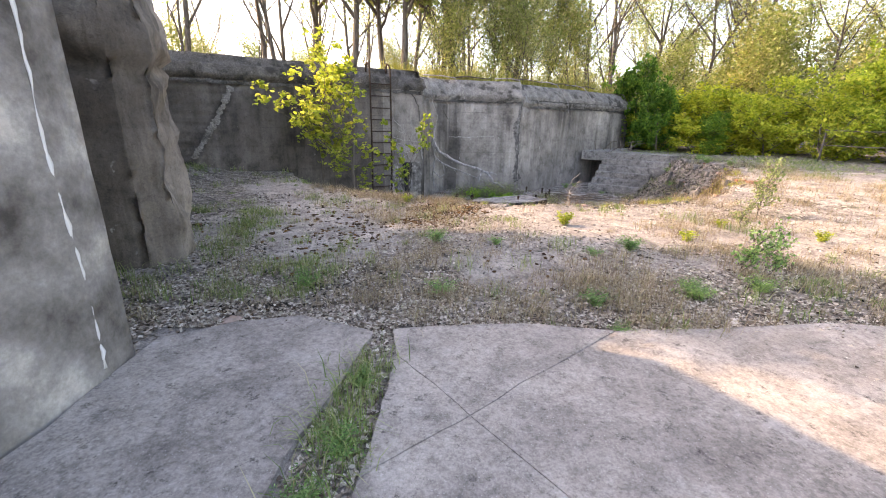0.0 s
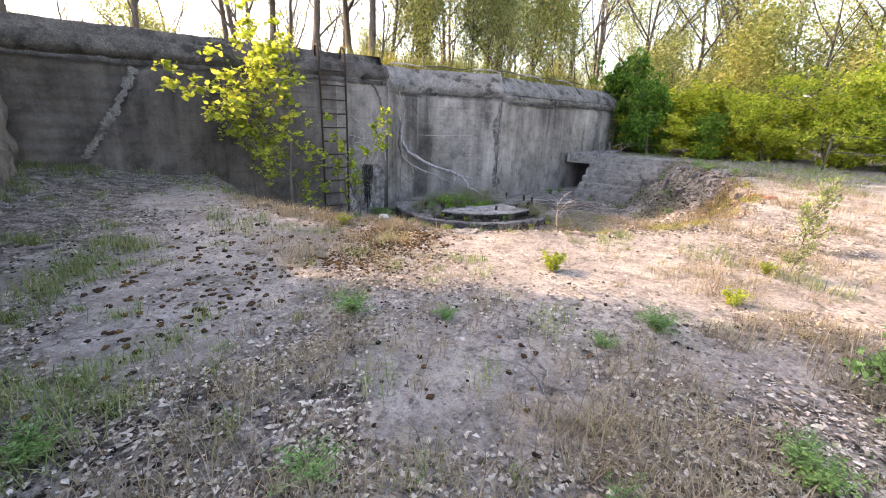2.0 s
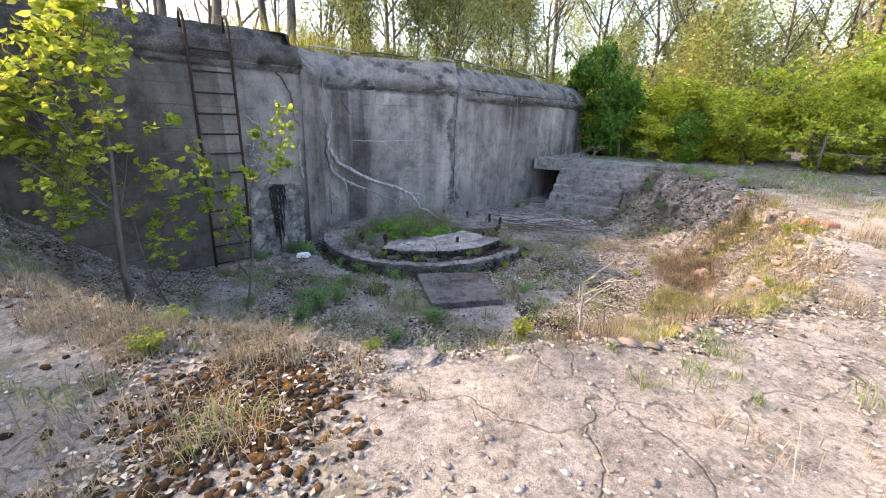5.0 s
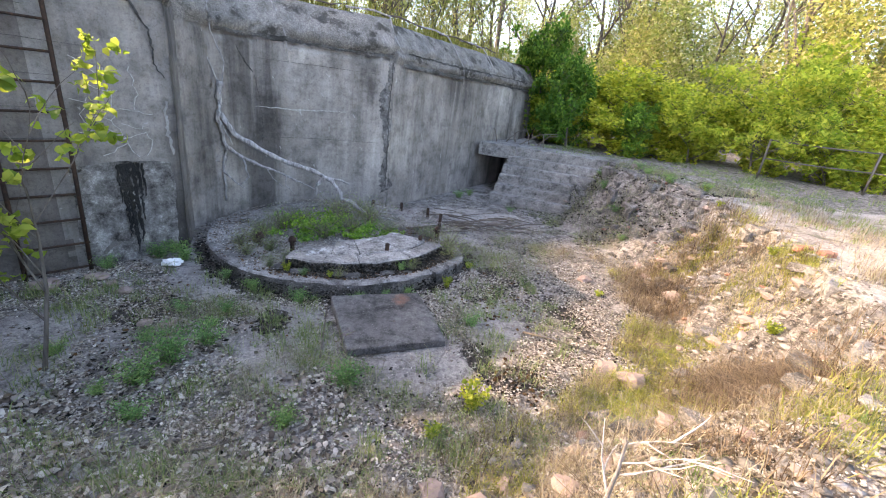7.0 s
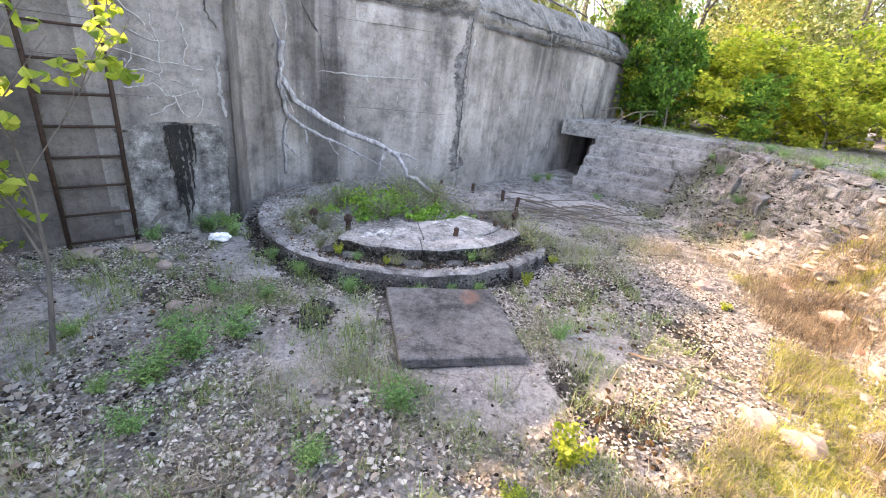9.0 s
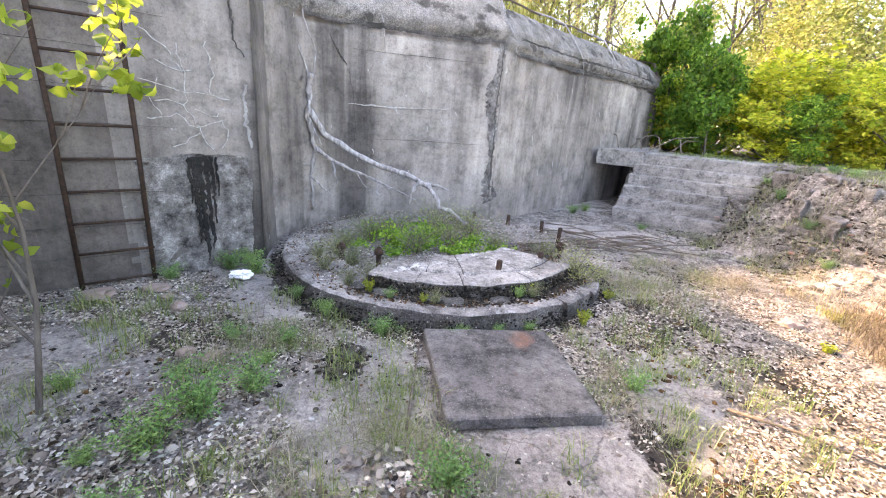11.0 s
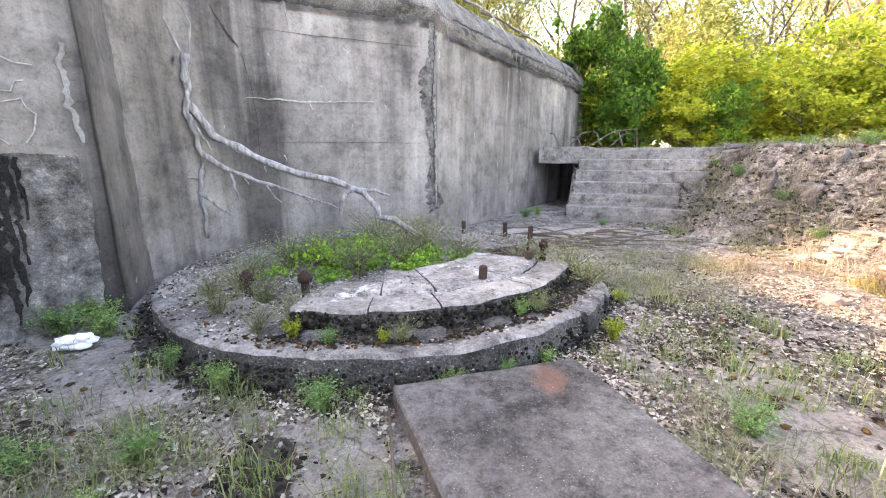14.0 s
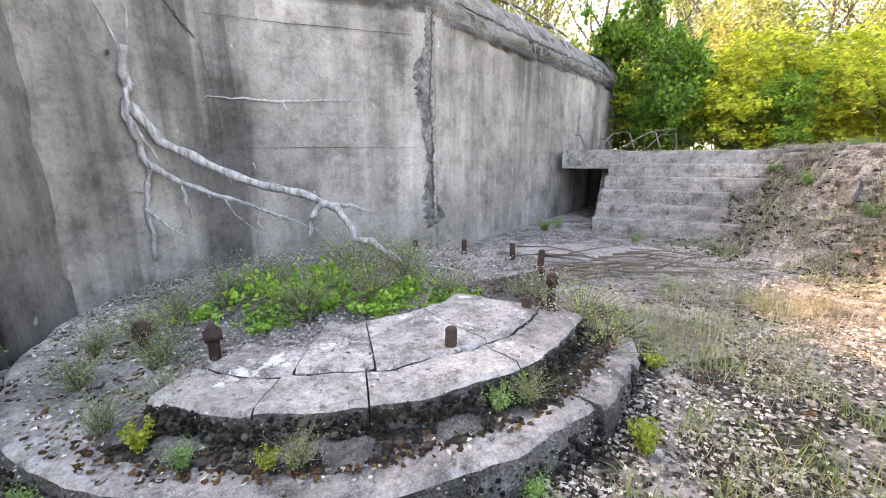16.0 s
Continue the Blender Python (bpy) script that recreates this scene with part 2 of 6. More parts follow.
_c = k.ramp(k.noise(2.4, 6, 0.65), [(0.3, (0.07, 0.062, 0.055)), (0.42, (0.18, 0.166, 0.152)), (0.56, (0.29, 0.272, 0.255)), (0.68, (0.5, 0.47, 0.43))])
_c = k.mix(0.5, _c, k.ramp(k.noise(40, 4, 0.7), [(0.3, 0.6), (0.7, 1.2)]), "MULTIPLY")
M_MOTTLE = k.done(_c, 0.8, k.noise(12, 6, 0.7), 0.6, 0.02, spec=0.3)
M_RING = slab_material("platform_concrete", (0.1, 0.093, 0.087), (0.35, 0.327, 0.306), 0.0, 0.3)
M_TOPCHUNK = slab_material("pale_platform_concrete", (0.15, 0.138, 0.128), (0.39, 0.36, 0.333), 0.6, 0.75)
M_PLATE = slab_material("dark_slab_concrete", (0.055, 0.052, 0.05), (0.15, 0.142, 0.136), 0.6, 0.06)
M_FLOOR = slab_material("floor_concrete", (0.2, 0.18, 0.165), (0.37, 0.333, 0.305), 0.0, 0.12, 0.4)
M_FRAG = ragged_concrete_material("fragment_concrete", (0.1, 0.092, 0.086), (0.25, 0.228, 0.211))
M_WISP = foliage_material("grey_wisps", [(0.0, (0.09, 0.08, 0.066)), (0.5, (0.24, 0.22, 0.18)), (0.8, (0.4, 0.37, 0.31)), (1.0, (0.16, 0.2, 0.08))], 0.3)
# Black moss, and the shadow line painted under the wall copings.
M_MOSS_SHADOW = ragged_concrete_material("moss_and_shadow_concrete", (0.03, 0.028, 0.026), (0.17, 0.16, 0.15))
M_STEP = slab_material("step_concrete", (0.15, 0.14, 0.13), (0.3, 0.28, 0.26), 0.0, 0.12)
M_GROUND = ground_material()
M_RUST = rust_material()
M_GALV = Mat("grey_pipe").done((0.1, 0.09, 0.08), 0.7, metal=0.2)
M_BARK = bark_material("tree_bark", (0.05, 0.042, 0.035), (0.19, 0.165, 0.14))
M_ROOT = bark_material("bleached_wood", (0.09, 0.082, 0.078), (0.56, 0.53, 0.52), 22)
M_TWIG = varied_material("dry_twigs", [(0.0, (0.07, 0.055, 0.045)), (0.6, (0.2, 0.17, 0.14)), (1.0, (0.34, 0.3, 0.26))])
M_STONE = varied_material("rubble_stone", [(0.0, (0.1, 0.092, 0.084)), (0.5, (0.2, 0.18, 0.163)), (0.92, (0.32, 0.29, 0.265)), (1.0, (0.24, 0.12, 0.085))], scale=18)
M_CHIP = varied_material("pale_chips", [(0.0, (0.12, 0.11, 0.1)), (0.6, (0.27, 0.25, 0.235)), (1.0, (0.46, 0.44, 0.415))], scale=30)
M_LITTER = foliage_material("dead_leaves", [(0.0, (0.06, 0.043, 0.033)), (0.3, (0.2, 0.155, 0.125)), (0.65, (0.38, 0.325, 0.28)), (1.0, (0.6, 0.55, 0.5))], 0.15)
M_STRAW = foliage_material("dry_grass", [(0.0, (0.13, 0.09, 0.064)), (0.4, (0.31, 0.245, 0.175)), (0.8, (0.46, 0.38, 0.28)), (1.0, (0.25, 0.24, 0.1))], 0.35)
M_GRASS = foliage_material("green_grass", [(0.0, (0.1, 0.15, 0.045)), (0.5, (0.2, 0.27, 0.09)), (0.85, (0.32, 0.35, 0.15)), (1.0, (0.45, 0.4, 0.25))], 0.4)
M_FERN = foliage_material("dead_fern_fronds", [(0.0, (0.06, 0.04, 0.028)), (0.5, (0.17, 0.122, 0.08)), (1.0, (0.33, 0.255, 0.165))], 0.3)
M_YGRASS = foliage_material("yellow_green_grass", [(0.0, (0.14, 0.17, 0.03)), (0.6, (0.3, 0.31, 0.07)), (1.0, (0.48, 0.42, 0.16))], 0.4)
M_WEED = foliage_material("weed_leaves", [(0.0, (0.09, 0.19, 0.06)), (0.6, (0.18, 0.33, 0.11)), (1.0, (0.3, 0.45, 0.16))], 0.4)
M_IVY = foliage_material("bright_ground_leaves", [(0.0, (0.08, 0.19, 0.03)), (0.6, (0.2, 0.4, 0.05)), (1.0, (0.34, 0.52, 0.09))], 0.4)
M_YOUNG = foliage_material("young_spring_leaves", [(0.0, (0.15, 0.22, 0.03)), (0.5, (0.32, 0.4, 0.05)), (1.0, (0.5, 0.52, 0.1))], 0.6)
M_BUSH = foliage_material("bush_leaves", [(0.0, (0.2, 0.3, 0.035)), (0.5, (0.46, 0.53, 0.06)), (1.0, (0.68, 0.66, 0.11))], 0.6)
M_DARKBUSH = foliage_material("vine_leaves", [(0.0, (0.06, 0.14, 0.025)), (0.6, (0.15, 0.3, 0.04)), (1.0, (0.3, 0.44, 0.07))], 0.55)
M_TREELEAF = foliage_material("spring_tree_leaves", [(0.0, (0.18, 0.23, 0.06)), (0.5, (0.33, 0.37, 0.11)), (1.0, (0.46, 0.42, 0.22))], 0.5)
M_DENSELEAF = foliage_material("dense_tree_leaves", [(0.0, (0.15, 0.2, 0.05)), (0.5, (0.28, 0.33, 0.09)), (1.0, (0.4, 0.4, 0.16))], 0.25)
M_MOSS = varied_material("brown_moss", [(0.0, (0.025, 0.015, 0.01)), (0.5, (0.075, 0.042, 0.02)), (1.0, (0.17, 0.09, 0.03))], 1.0, 60, 1.0)
k = Mat("pebbly_patch")
_c = k.ramp(k.noise(5.0, 7, 0.8), [(0.36, (0.03, 0.028, 0.026)), (0.47, (0.17, 0.158, 0.148)), (0.56, (0.3, 0.285, 0.27)), (0.66, (0.62, 0.6, 0.57))])
_c = k.mix(0.7, _c, k.ramp(k.voronoi(60), [(0.05, 1.5), (0.3, 0.6)]), "MULTIPLY")
M_PEBBLY = k.done(_c, 0.9, k.noise(30, 6, 0.8), 0.9, 0.03, spec=0.2)
M_BAG = Mat("white_plastic").done((0.75, 0.75, 0.74), 0.45)
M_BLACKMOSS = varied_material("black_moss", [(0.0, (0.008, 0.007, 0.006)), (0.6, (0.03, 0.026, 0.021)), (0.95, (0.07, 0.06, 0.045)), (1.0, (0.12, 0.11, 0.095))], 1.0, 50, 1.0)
M_TAR = ragged_concrete_material("tar_stain", (0.012, 0.012, 0.012), (0.04, 0.038, 0.036))
M_BRICK = varied_material("red_brick", [(0.0, (0.26, 0.1, 0.07)), (1.0, (0.36, 0.17, 0.12))], scale=20)


# ---- mesh helpers ----


def raw(name, verts, faces, mat, parent=None, label="", smooth=False, uvs=None):
    """One mesh object from arrays of corners and of faces that all have the same number of corners."""
    me = bpy.data.meshes.new(name)
    verts = np.asarray(verts, dtype=np.float32)
    faces = np.asarray(faces, dtype=np.int32)
    k = faces.shape[1]
    me.vertices.add(len(verts))
    me.vertices.foreach_set("co", verts.ravel())
    me.loops.add(faces.size)
    me.loops.foreach_set("vertex_index", faces.ravel())
    me.polygons.add(len(faces))
    me.polygons.foreach_set("loop_start", np.arange(0, faces.size, k, dtype=np.int32))
    me.polygons.foreach_set("loop_total", np.full(len(faces), k, dtype=np.int32))
    if smooth:
        me.polygons.foreach_set("use_smooth", np.ones(len(faces), dtype=bool))
    if uvs is not None:
        layer = me.uv_layers.new(name="UVMap")
        layer.data.foreach_set("uv", np.asarray(uvs, dtype=np.float32)[faces.ravel()].ravel())
    me.update(calc_edges=True)
    me.materials.append(mat)
    ob = new(name, me)
    if parent is not None:
        ob.parent = parent
    if label:
        ob["label"] = label
    return ob


def part(name, bm, mat, parent=None, label="", smooth=False):
    me = bpy.data.meshes.new(name)
    bmesh.ops.recalc_face_normals(bm, faces=bm.faces)
    if smooth:
        for f in bm.faces:
            f.smooth = True
    bm.to_mesh(me)
    bm.free()
    me.materials.append(mat)
    ob = new(name, me)
    if parent is not None:
        ob.parent = parent
    if label:
        ob["label"] = label
    return ob


def thing(name, label, category, group="", place=(0, 0, 0)):
    ob = new(name)
    ob.location = place
    ob.empty_display_size = 0.2
    return tagged(ob, label, category, group)


def fbm(p, scale, octaves=3):
    return noise.fractal(Vector(p) * scale, 0.6, 2.1, octaves)


def nz(x, y, s, seed=0.0):
    """Smooth noise over arrays, about -1 to 1."""
    out = np.zeros_like(x, dtype=float)
    amp, f = 1.0, s
    for i in range(4):
        a = 1.7 * i + seed
        out += amp * (np.sin(x * f + 1.3 * np.sin(y * f * 0.7 + a) + a * 2.1) * np.cos(y * f * 1.1 + 1.1 * np.sin(x * f * 0.8 - a) + a * 0.7))
        amp *= 0.5
        f *= 2.13
    return out / 1.6


def tube(points, radii, sides=6):
    """Corners and quads of a tapered tube along points."""
    pts = [Vector(p) for p in points]
    vs, fs = [], []
    for i, p in enumerate(pts):
        d = (pts[min(i + 1, len(pts) - 1)] - pts[max(i - 1, 0)]).normalized()
        a = d.cross(Vector((0.31, 0.17, 0.93)))
        if a.length < 1e-3:
            a = d.cross(Vector((1, 0, 0)))
        a.normalize()
        b = d.cross(a)
        for j in range(sides):
            w = 2 * math.pi * j / sides
            vs.append(p + (a * math.cos(w) + b * math.sin(w)) * radii[i])
        if i:
            for j in range(sides):
                k0, k1 = (i - 1) * sides + j, (i - 1) * sides + (j + 1) % sides
                fs.append((k0, k1, k1 + sides, k0 + sides))
    return vs, fs


def tubes(list_of, sides=6):
    vs, fs = [], []
    for pts, rad in list_of:
        v, f = tube(pts, rad, sides)
        o = len(vs)
        vs += v
        fs += [tuple(i + o for i in q) for q in f]
    return np.array([tuple(v) for v in vs]), np.array(fs)


def capped_tube(name, pts, radii, mat, parent, sides=8, label=""):
    bm = bmesh.new()
    v, f = tube(pts, radii, sides)
    bv = [bm.verts.new(p) for p in v]
    for q in f:
        bm.faces.new([bv[i] for i in q])
    bm.faces.new(bv[:sides][::-1])
    bm.faces.new(bv[-sides:])
    return part(name, bm, mat, parent, label, smooth=True)


def broad_leaves(centres, size, flat=0.0, aspect=0.7, seed=1, fold=0.2):
    """Pointed oval leaves, folded along the rib and drooping at the tip: corners and triangles."""
    r = np.random.default_rng(seed)
    n = len(centres)
    d = r.normal(size=(n, 3))
    d[:, 2] = d[:, 2] * (1 - flat) - 0.25
    d /= np.linalg.norm(d, axis=1)[:, None] + 1e-9
    w = r.normal(size=(n, 3))
    w[:, 2] *= 1 - flat
    w -= (w * d).sum(1)[:, None] * d
    w /= np.linalg.norm(w, axis=1)[:, None] + 1e-9
    up = np.cross(d, w)
    L = np.asarray(size)[:, None]

    def at_leaf(along, across, rise):
        return centres + d * L * along + w * L * across * aspect + up * L * rise

    v = np.stack([at_leaf(-0.5, 0, 0), at_leaf(-0.2, 0.42, fold), at_leaf(0.18, 0.4, fold), at_leaf(0.5, 0, -0.12), at_leaf(0.18, -0.4, fold), at_leaf(-0.2, -0.42, fold)], 1).reshape(-1, 3)
    i = np.arange(n)[:, None] * 6
    return v, np.concatenate([i + [0, 1, 5], i + [1, 4, 5], i + [1, 2, 4], i + [2, 3, 4]], 0)


def leaf_quads(centres, size, flat=0.0, aspect=0.6, seed=1, fold=0.25):
    """Leaves as two folded halves: corners and triangles. size: array of lengths."""
    r = np.random.default_rng(seed)
    n = len(centres)
    d = r.normal(size=(n, 3))
    d[:, 2] *= 1 - flat
    d /= np.linalg.norm(d, axis=1)[:, None] + 1e-9
    w = r.normal(size=(n, 3))
    w[:, 2] *= 1 - flat
    w -= (w * d).sum(1)[:, None] * d
    w /= np.linalg.norm(w, axis=1)[:, None] + 1e-9
    up = np.cross(d, w)
    L = np.asarray(size)[:, None]
    base, tip = centres - d * L / 2, centres + d * L / 2
    a = centres + w * L * aspect / 2 + up * L * fold * 0.5
    b = centres - w * L * aspect / 2 + up * L * fold * 0.5
    v = np.stack([base, a, tip, b], 1).reshape(-1, 3)
    i = np.arange(n)[:, None] * 4
    f = np.concatenate([i + [0, 1, 2], i + [0, 2, 3]], 0)
    return v, f


def blades(roots, height, lean=0.5, width=0.004, seed=1, segs=2):
    """Bent grass blades from roots: corners and triangles."""
    r = np.random.default_rng(seed)
    n = len(roots)
    ang = r.uniform(0, 2 * np.pi, n)
    dirv = np.stack([np.cos(ang), np.sin(ang), np.zeros(n)], 1)
    side = np.stack([-np.sin(ang), np.cos(ang), np.zeros(n)], 1)
    h = np.asarray(height)
    ln = np.abs(r.normal(lean, lean * 0.5, n))
    wd = width * r.uniform(0.6, 1.4, n)
    mid = roots + dirv * (h * ln * 0.3)[:, None] + np.array([0, 0, 1.0]) * (h * 0.6)[:, None]
    tip = roots + dirv * (h * ln)[:, None] + np.array([0, 0, 1.0]) * (h * (1 - 0.3 * np.minimum(ln, 1.5)))[:, None]
    v = np.stack([roots - side * wd[:, None], roots + side * wd[:, None], mid + side * wd[:, None] * 0.8, mid - side * wd[:, None] * 0.8, tip], 1).reshape(-1, 3)
    i = np.arange(n)[:, None] * 5
    f = np.concatenate([i + [0, 1, 2], i + [0, 2, 3], i + [3, 2, 4]], 0)
    return v, f


def rock_arrays(centres, sizes, seed=3, squash=0.5):
    """Small faceted lumps joined into arrays."""
    r = np.random.default_rng(seed)
    bm = bmesh.new()
    bmesh.ops.create_icosphere(bm, subdivisions=1, radius=1)
    bv = np.array([v.co[:] for v in bm.verts])
    bf = np.array([[v.index for v in f.verts] for f in bm.faces])
    bm.free()
    n, k = len(centres), len(bv)
    sc = r.uniform(0.5, 1.0, (n, 3)) * np.asarray(sizes)[:, None] * np.array([1, 1, squash])
    jitter = 1 + r.uniform(-0.42, 0.35, (n, k, 1))
    p = bv[None] * jitter * sc[:, None, :]
    a = r.uniform(0, 6.28, n)
    c, s = np.cos(a)[:, None], np.sin(a)[:, None]
    x, y = p[..., 0] * c - p[..., 1] * s, p[..., 0] * s + p[..., 1] * c
    p = np.stack([x, y, p[..., 2]], -1) + np.asarray(centres)[:, None, :]
    f = bf[None] + (np.arange(n) * k)[:, None, None]
    return p.reshape(-1, 3), f.reshape(-1, 3)


# ---- plan: pit, walls, steps ----
CX, CY = 1.55, 12.3
PLAN = [(-10.5, 5.565), (-0.58, 12.01), (-0.72, 12.9), (-0.45, 13.5), (0.1, 13.95), (0.9, 14.2), (2.55, 14.43), (8.2, 19.4), (7.6, 22.0), (8.5, 26.0)]
SO, SU, SN = np.array((5.5, 16.75)), np.array((0.804, -0.595)), np.array((0.595, 0.804))


def step_coords(x, y):
    dx, dy = x - SO[0], y - SO[1]
    return dx * SU[0] + dy * SU[1], dx * SN[0] + dy * SN[1]


def behind_wall(x, y):
    """Signed distance behind the line of the pit walls."""
    best = np.full(x.shape, 1e9)
    sign = np.ones(x.shape)
    for (ax, ay), (bx, by) in zip(PLAN[:-1], PLAN[1:]):
        dx, dy = bx - ax, by - ay
        t = np.clip(((x - ax) * dx + (y - ay) * dy) / (dx * dx + dy * dy), 0, 1)
        d = np.hypot(x - ax - t * dx, y - ay - t * dy)
        s = np.where(dx * (y - ay) - dy * (x - ax) > 0, 1.0, -1.0)
        near = d < best
        best = np.where(near, d, best)
        sign = np.where(near, s, sign)
    return best * sign


def smooth01(v, a, b):
    t = np.clip((v - a) / (b - a), 0, 1)
    return t * t * (3 - 2 * t)


def ground_z(x, y):
    x, y = np.asarray(x, dtype=float), np.asarray(y, dtype=float)
    r = np.hypot(x - CX, y - CY)
    th = np.arctan2(y - CY, x - CX)
    apron = 1.12 + 0.02 * nz(x, y, 1.1) + 0.16 * smooth01(x, 3.5, 8.5) * smooth01(y, 4, 9) + 0.30 * smooth01(-x, 3.6, 6.5) * smooth01(y, 4, 8)
    apron = apron + 0.06 * nz(x, y, 0.5, 3) * smooth01(y, 2.6, 4)
    rr = r + 0.10 * nz(x, y, 2.3, 5) + 0.05 * np.sin(th * 9)
    right = smooth01(x, 2.5, 4.5)
    front = np.interp(rr, [4.2, 4.7, 4.9, 5.47, 5.68, 5.9], [0, 0.17, 0.3, 0.74, 0.88, 1.0])
    side = np.interp(rr, [4.75, 4.95, 5.25, 5.55, 5.8, 5.95], [0, 0.1, 0.34, 0.6, 0.93, 1.0])
    prof = front * (1 - right) + side * right
    rough = (prof > 0.02) * (prof < 0.99) * 0.06 * nz(x, y, 6.0, 2)
    z = apron * prof + rough + 0.015 * nz(x, y, 3.0, 9)
    s, q = step_coords(x, y)
    slope = np.interp(q, [-1.3, 0.35], [-0.04, 1.24]) + 0.05 * nz(x, y, 7, 1)
    inside = smooth01(-s, -3.4, -2.5) * (r > 4.6) * (s > -3.0) * (q > -4)
    floor_or_under = np.where(s < 0.66, 0.0, np.where(q < 0.2, np.clip((q + 1.1) * 0.88 - 0.22, -0.05, 2), 1.27))
    floor_or_under = np.where((s < 0.66) & (q > 3.0), 1.27, floor_or_under)
    blend = smooth01(s, 2.1, 2.9)
    stepz = floor_or_under * (1 - blend) + np.minimum(slope, 1.28) * blend
    zone = (s > -0.6) & (s < 3.6) & (q > -1.9) & (q < 3.2)
    edge = smooth01(s, 3.6, 2.9)
    z = np.where(zone, np.where(s < 2.9, stepz, stepz * edge + z * (1 - edge)), z)
    near_floor = (s > -3) & (s < 2.6) & (q > -4) & (q <= -1.1)
    z = np.where(near_floor, np.minimum(z, 0.02 + 0.02 * nz(x, y, 3)), z)
    b = behind_wall(x, y)
    berm = 3.35 + 0.12 * nz(x, y, 0.9, 4)
    z = np.where(b > 0.55, berm, np.where(b > 0.2, np.minimum(z, 1.0), z))
    far = smooth01(r, 20, 45)
    z = z * (1 - far) + far * np.where(b > 0.55, 2.6, 0.9)
    return z


def gz(x, y):
    return float(ground_z(np.array([x]), np.array([y]))[0])


def axis(lo, hi, step, far):
    g = np.arange(lo, hi + 1e-6, step)
    out = []
    d, p = step, hi
    while p < far:
        d *= 1.35
        p += d
        out.append(p)
    left, d, p = [], step, lo
    while p > -far:
        d *= 1.35
        p -= d
        left.append(p)
    return np.concatenate([left[::-1], g, out])


gx, gy = axis(-7.5, 10.5, 0.06, 900), axis(-1.5, 19.5, 0.06, 900)
GX, GY = np.meshgrid(gx, gy)
GZ = ground_z(GX, GY)
nxg, nyg = len(gx), len(gy)
idx = np.arange(nxg * nyg).reshape(nyg, nxg)
gfaces = np.stack([idx[:-1, :-1], idx[:-1, 1:], idx[1:, 1:], idx[1:, :-1]], -1).reshape(-1, 4)
ground = raw("ground", np.stack([GX, GY, GZ], -1).reshape(-1, 3), gfaces, M_GROUND, smooth=True)
tagged(ground, "cracked concrete apron and pit floor with soil and litter", "ground", kind="structure")


def blob(x, y, cx, cy, rx, ry, turn=0.0):
    """1 inside a ragged ellipse on the ground, falling to 0 outside it."""
    c, s = math.cos(radians(turn)), math.sin(radians(turn))
    dx, dy = x - cx + 0.10 * nz(x, y, 3.1, 14), y - cy + 0.10 * nz(x, y, 3.4, 17)
    return smooth01(-np.hypot((dx * c + dy * s) / rx, (dy * c - dx * s) / ry), -1.25, -0.8)


BARE = [(0.8, 9.6, 0.42, 0.62, 0), (-0.1, 10.95, 0.5, 0.4, -30), (3.05, 9.6, 0.28, 0.7, -28), (1.95, 8.95, 0.5, 0.3, -8), (4.6, 13.9, 0.95, 0.55, -20), (-1.3, 9.8, 0.45, 0.55, 0),
        (-1.35, 9.2, 0.4, 0.35, 0), (0.65, 3.35, 0.5, 0.6, 0), (-1.5, 5.6, 0.9, 1.9, 15), (-2.9, 8.0, 0.9, 0.9, 0), (3.4, 11.9, 0.5, 0.9, 10), (2.4, 5.2, 1.5, 0.7, 0), (4.6, 5.0, 1.2, 0.6, 10), (1.6, 5.9, 0.9, 0.45, 5), (-0.5, 11.6, 0.4, 0.3, 0)]
CRUST = [(0.62, 9.92, 0.2, 0.3, 0), (3.2, 10.45, 0.35, 0.3, 30), (2.9, 8.7, 0.3, 0.2, 0), (-0.5, 10.3, 0.35, 0.3, 0), (0.05, 6.1, 0.4, 0.4, 0), (3.75, 10.9, 0.4, 0.4, 0), (-1.4, 2.55, 0.4, 0.15, 0), (2.62, 9.0, 0.15, 0.3, 0), (4.1, 9.7, 0.2, 0.5, 0)]


def soil_shade_mask(x, y):
    """Where soil and litter lie over the concrete; also darkens the shaded deck."""
    r = np.hypot(x - CX, y - CY)
    m = 0.36 + 0.28 * nz(x, y, 0.8, 6)
    m = np.where(r < 4.6, 0.62 + 0.2 * nz(x, y, 1.1, 6), m)
    m += 0.35 * smooth01(r, 4.6, 5.0) * smooth01(-r, -6.0, -5.7)
    m += 0.4 * smooth01(y, 2.15, 2.5) * smooth01(-y, -3.7, -2.9)
    m += 0.4 * smooth01(-x, 2.6, 3.2) * smooth01(y, 2.5, 4)
    m -= 0.25 * smooth01(x, 4, 8) * (r > 6.0)
    # Litter on the deck, cut along the sun's shadow edge to paint its shade.
    m += 0.75 * smooth01(0.318 * x + 0.948 * y, 13.0, 13.6) * (x > 6.0) * (r > 5.2)
    for b in BARE:
        m -= 0.95 * blob(x, y, *b)
    b = behind_wall(x, y)
    m = np.where(b > 0.3, 1.0, m)
    m = np.where(r > 17, 1.0, m)
    return np.clip(m, -0.25, 1)


def crust_mask(x, y):
    """Where black moss crust has grown."""
    r = np.hypot(x - CX, y - CY)
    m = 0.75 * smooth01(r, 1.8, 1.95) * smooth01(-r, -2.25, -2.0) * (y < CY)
    for b in CRUST:
        m = np.maximum(m, 0.8 * blob(x, y, *b))
    return m


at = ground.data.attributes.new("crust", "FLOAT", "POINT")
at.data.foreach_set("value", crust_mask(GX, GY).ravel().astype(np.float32))
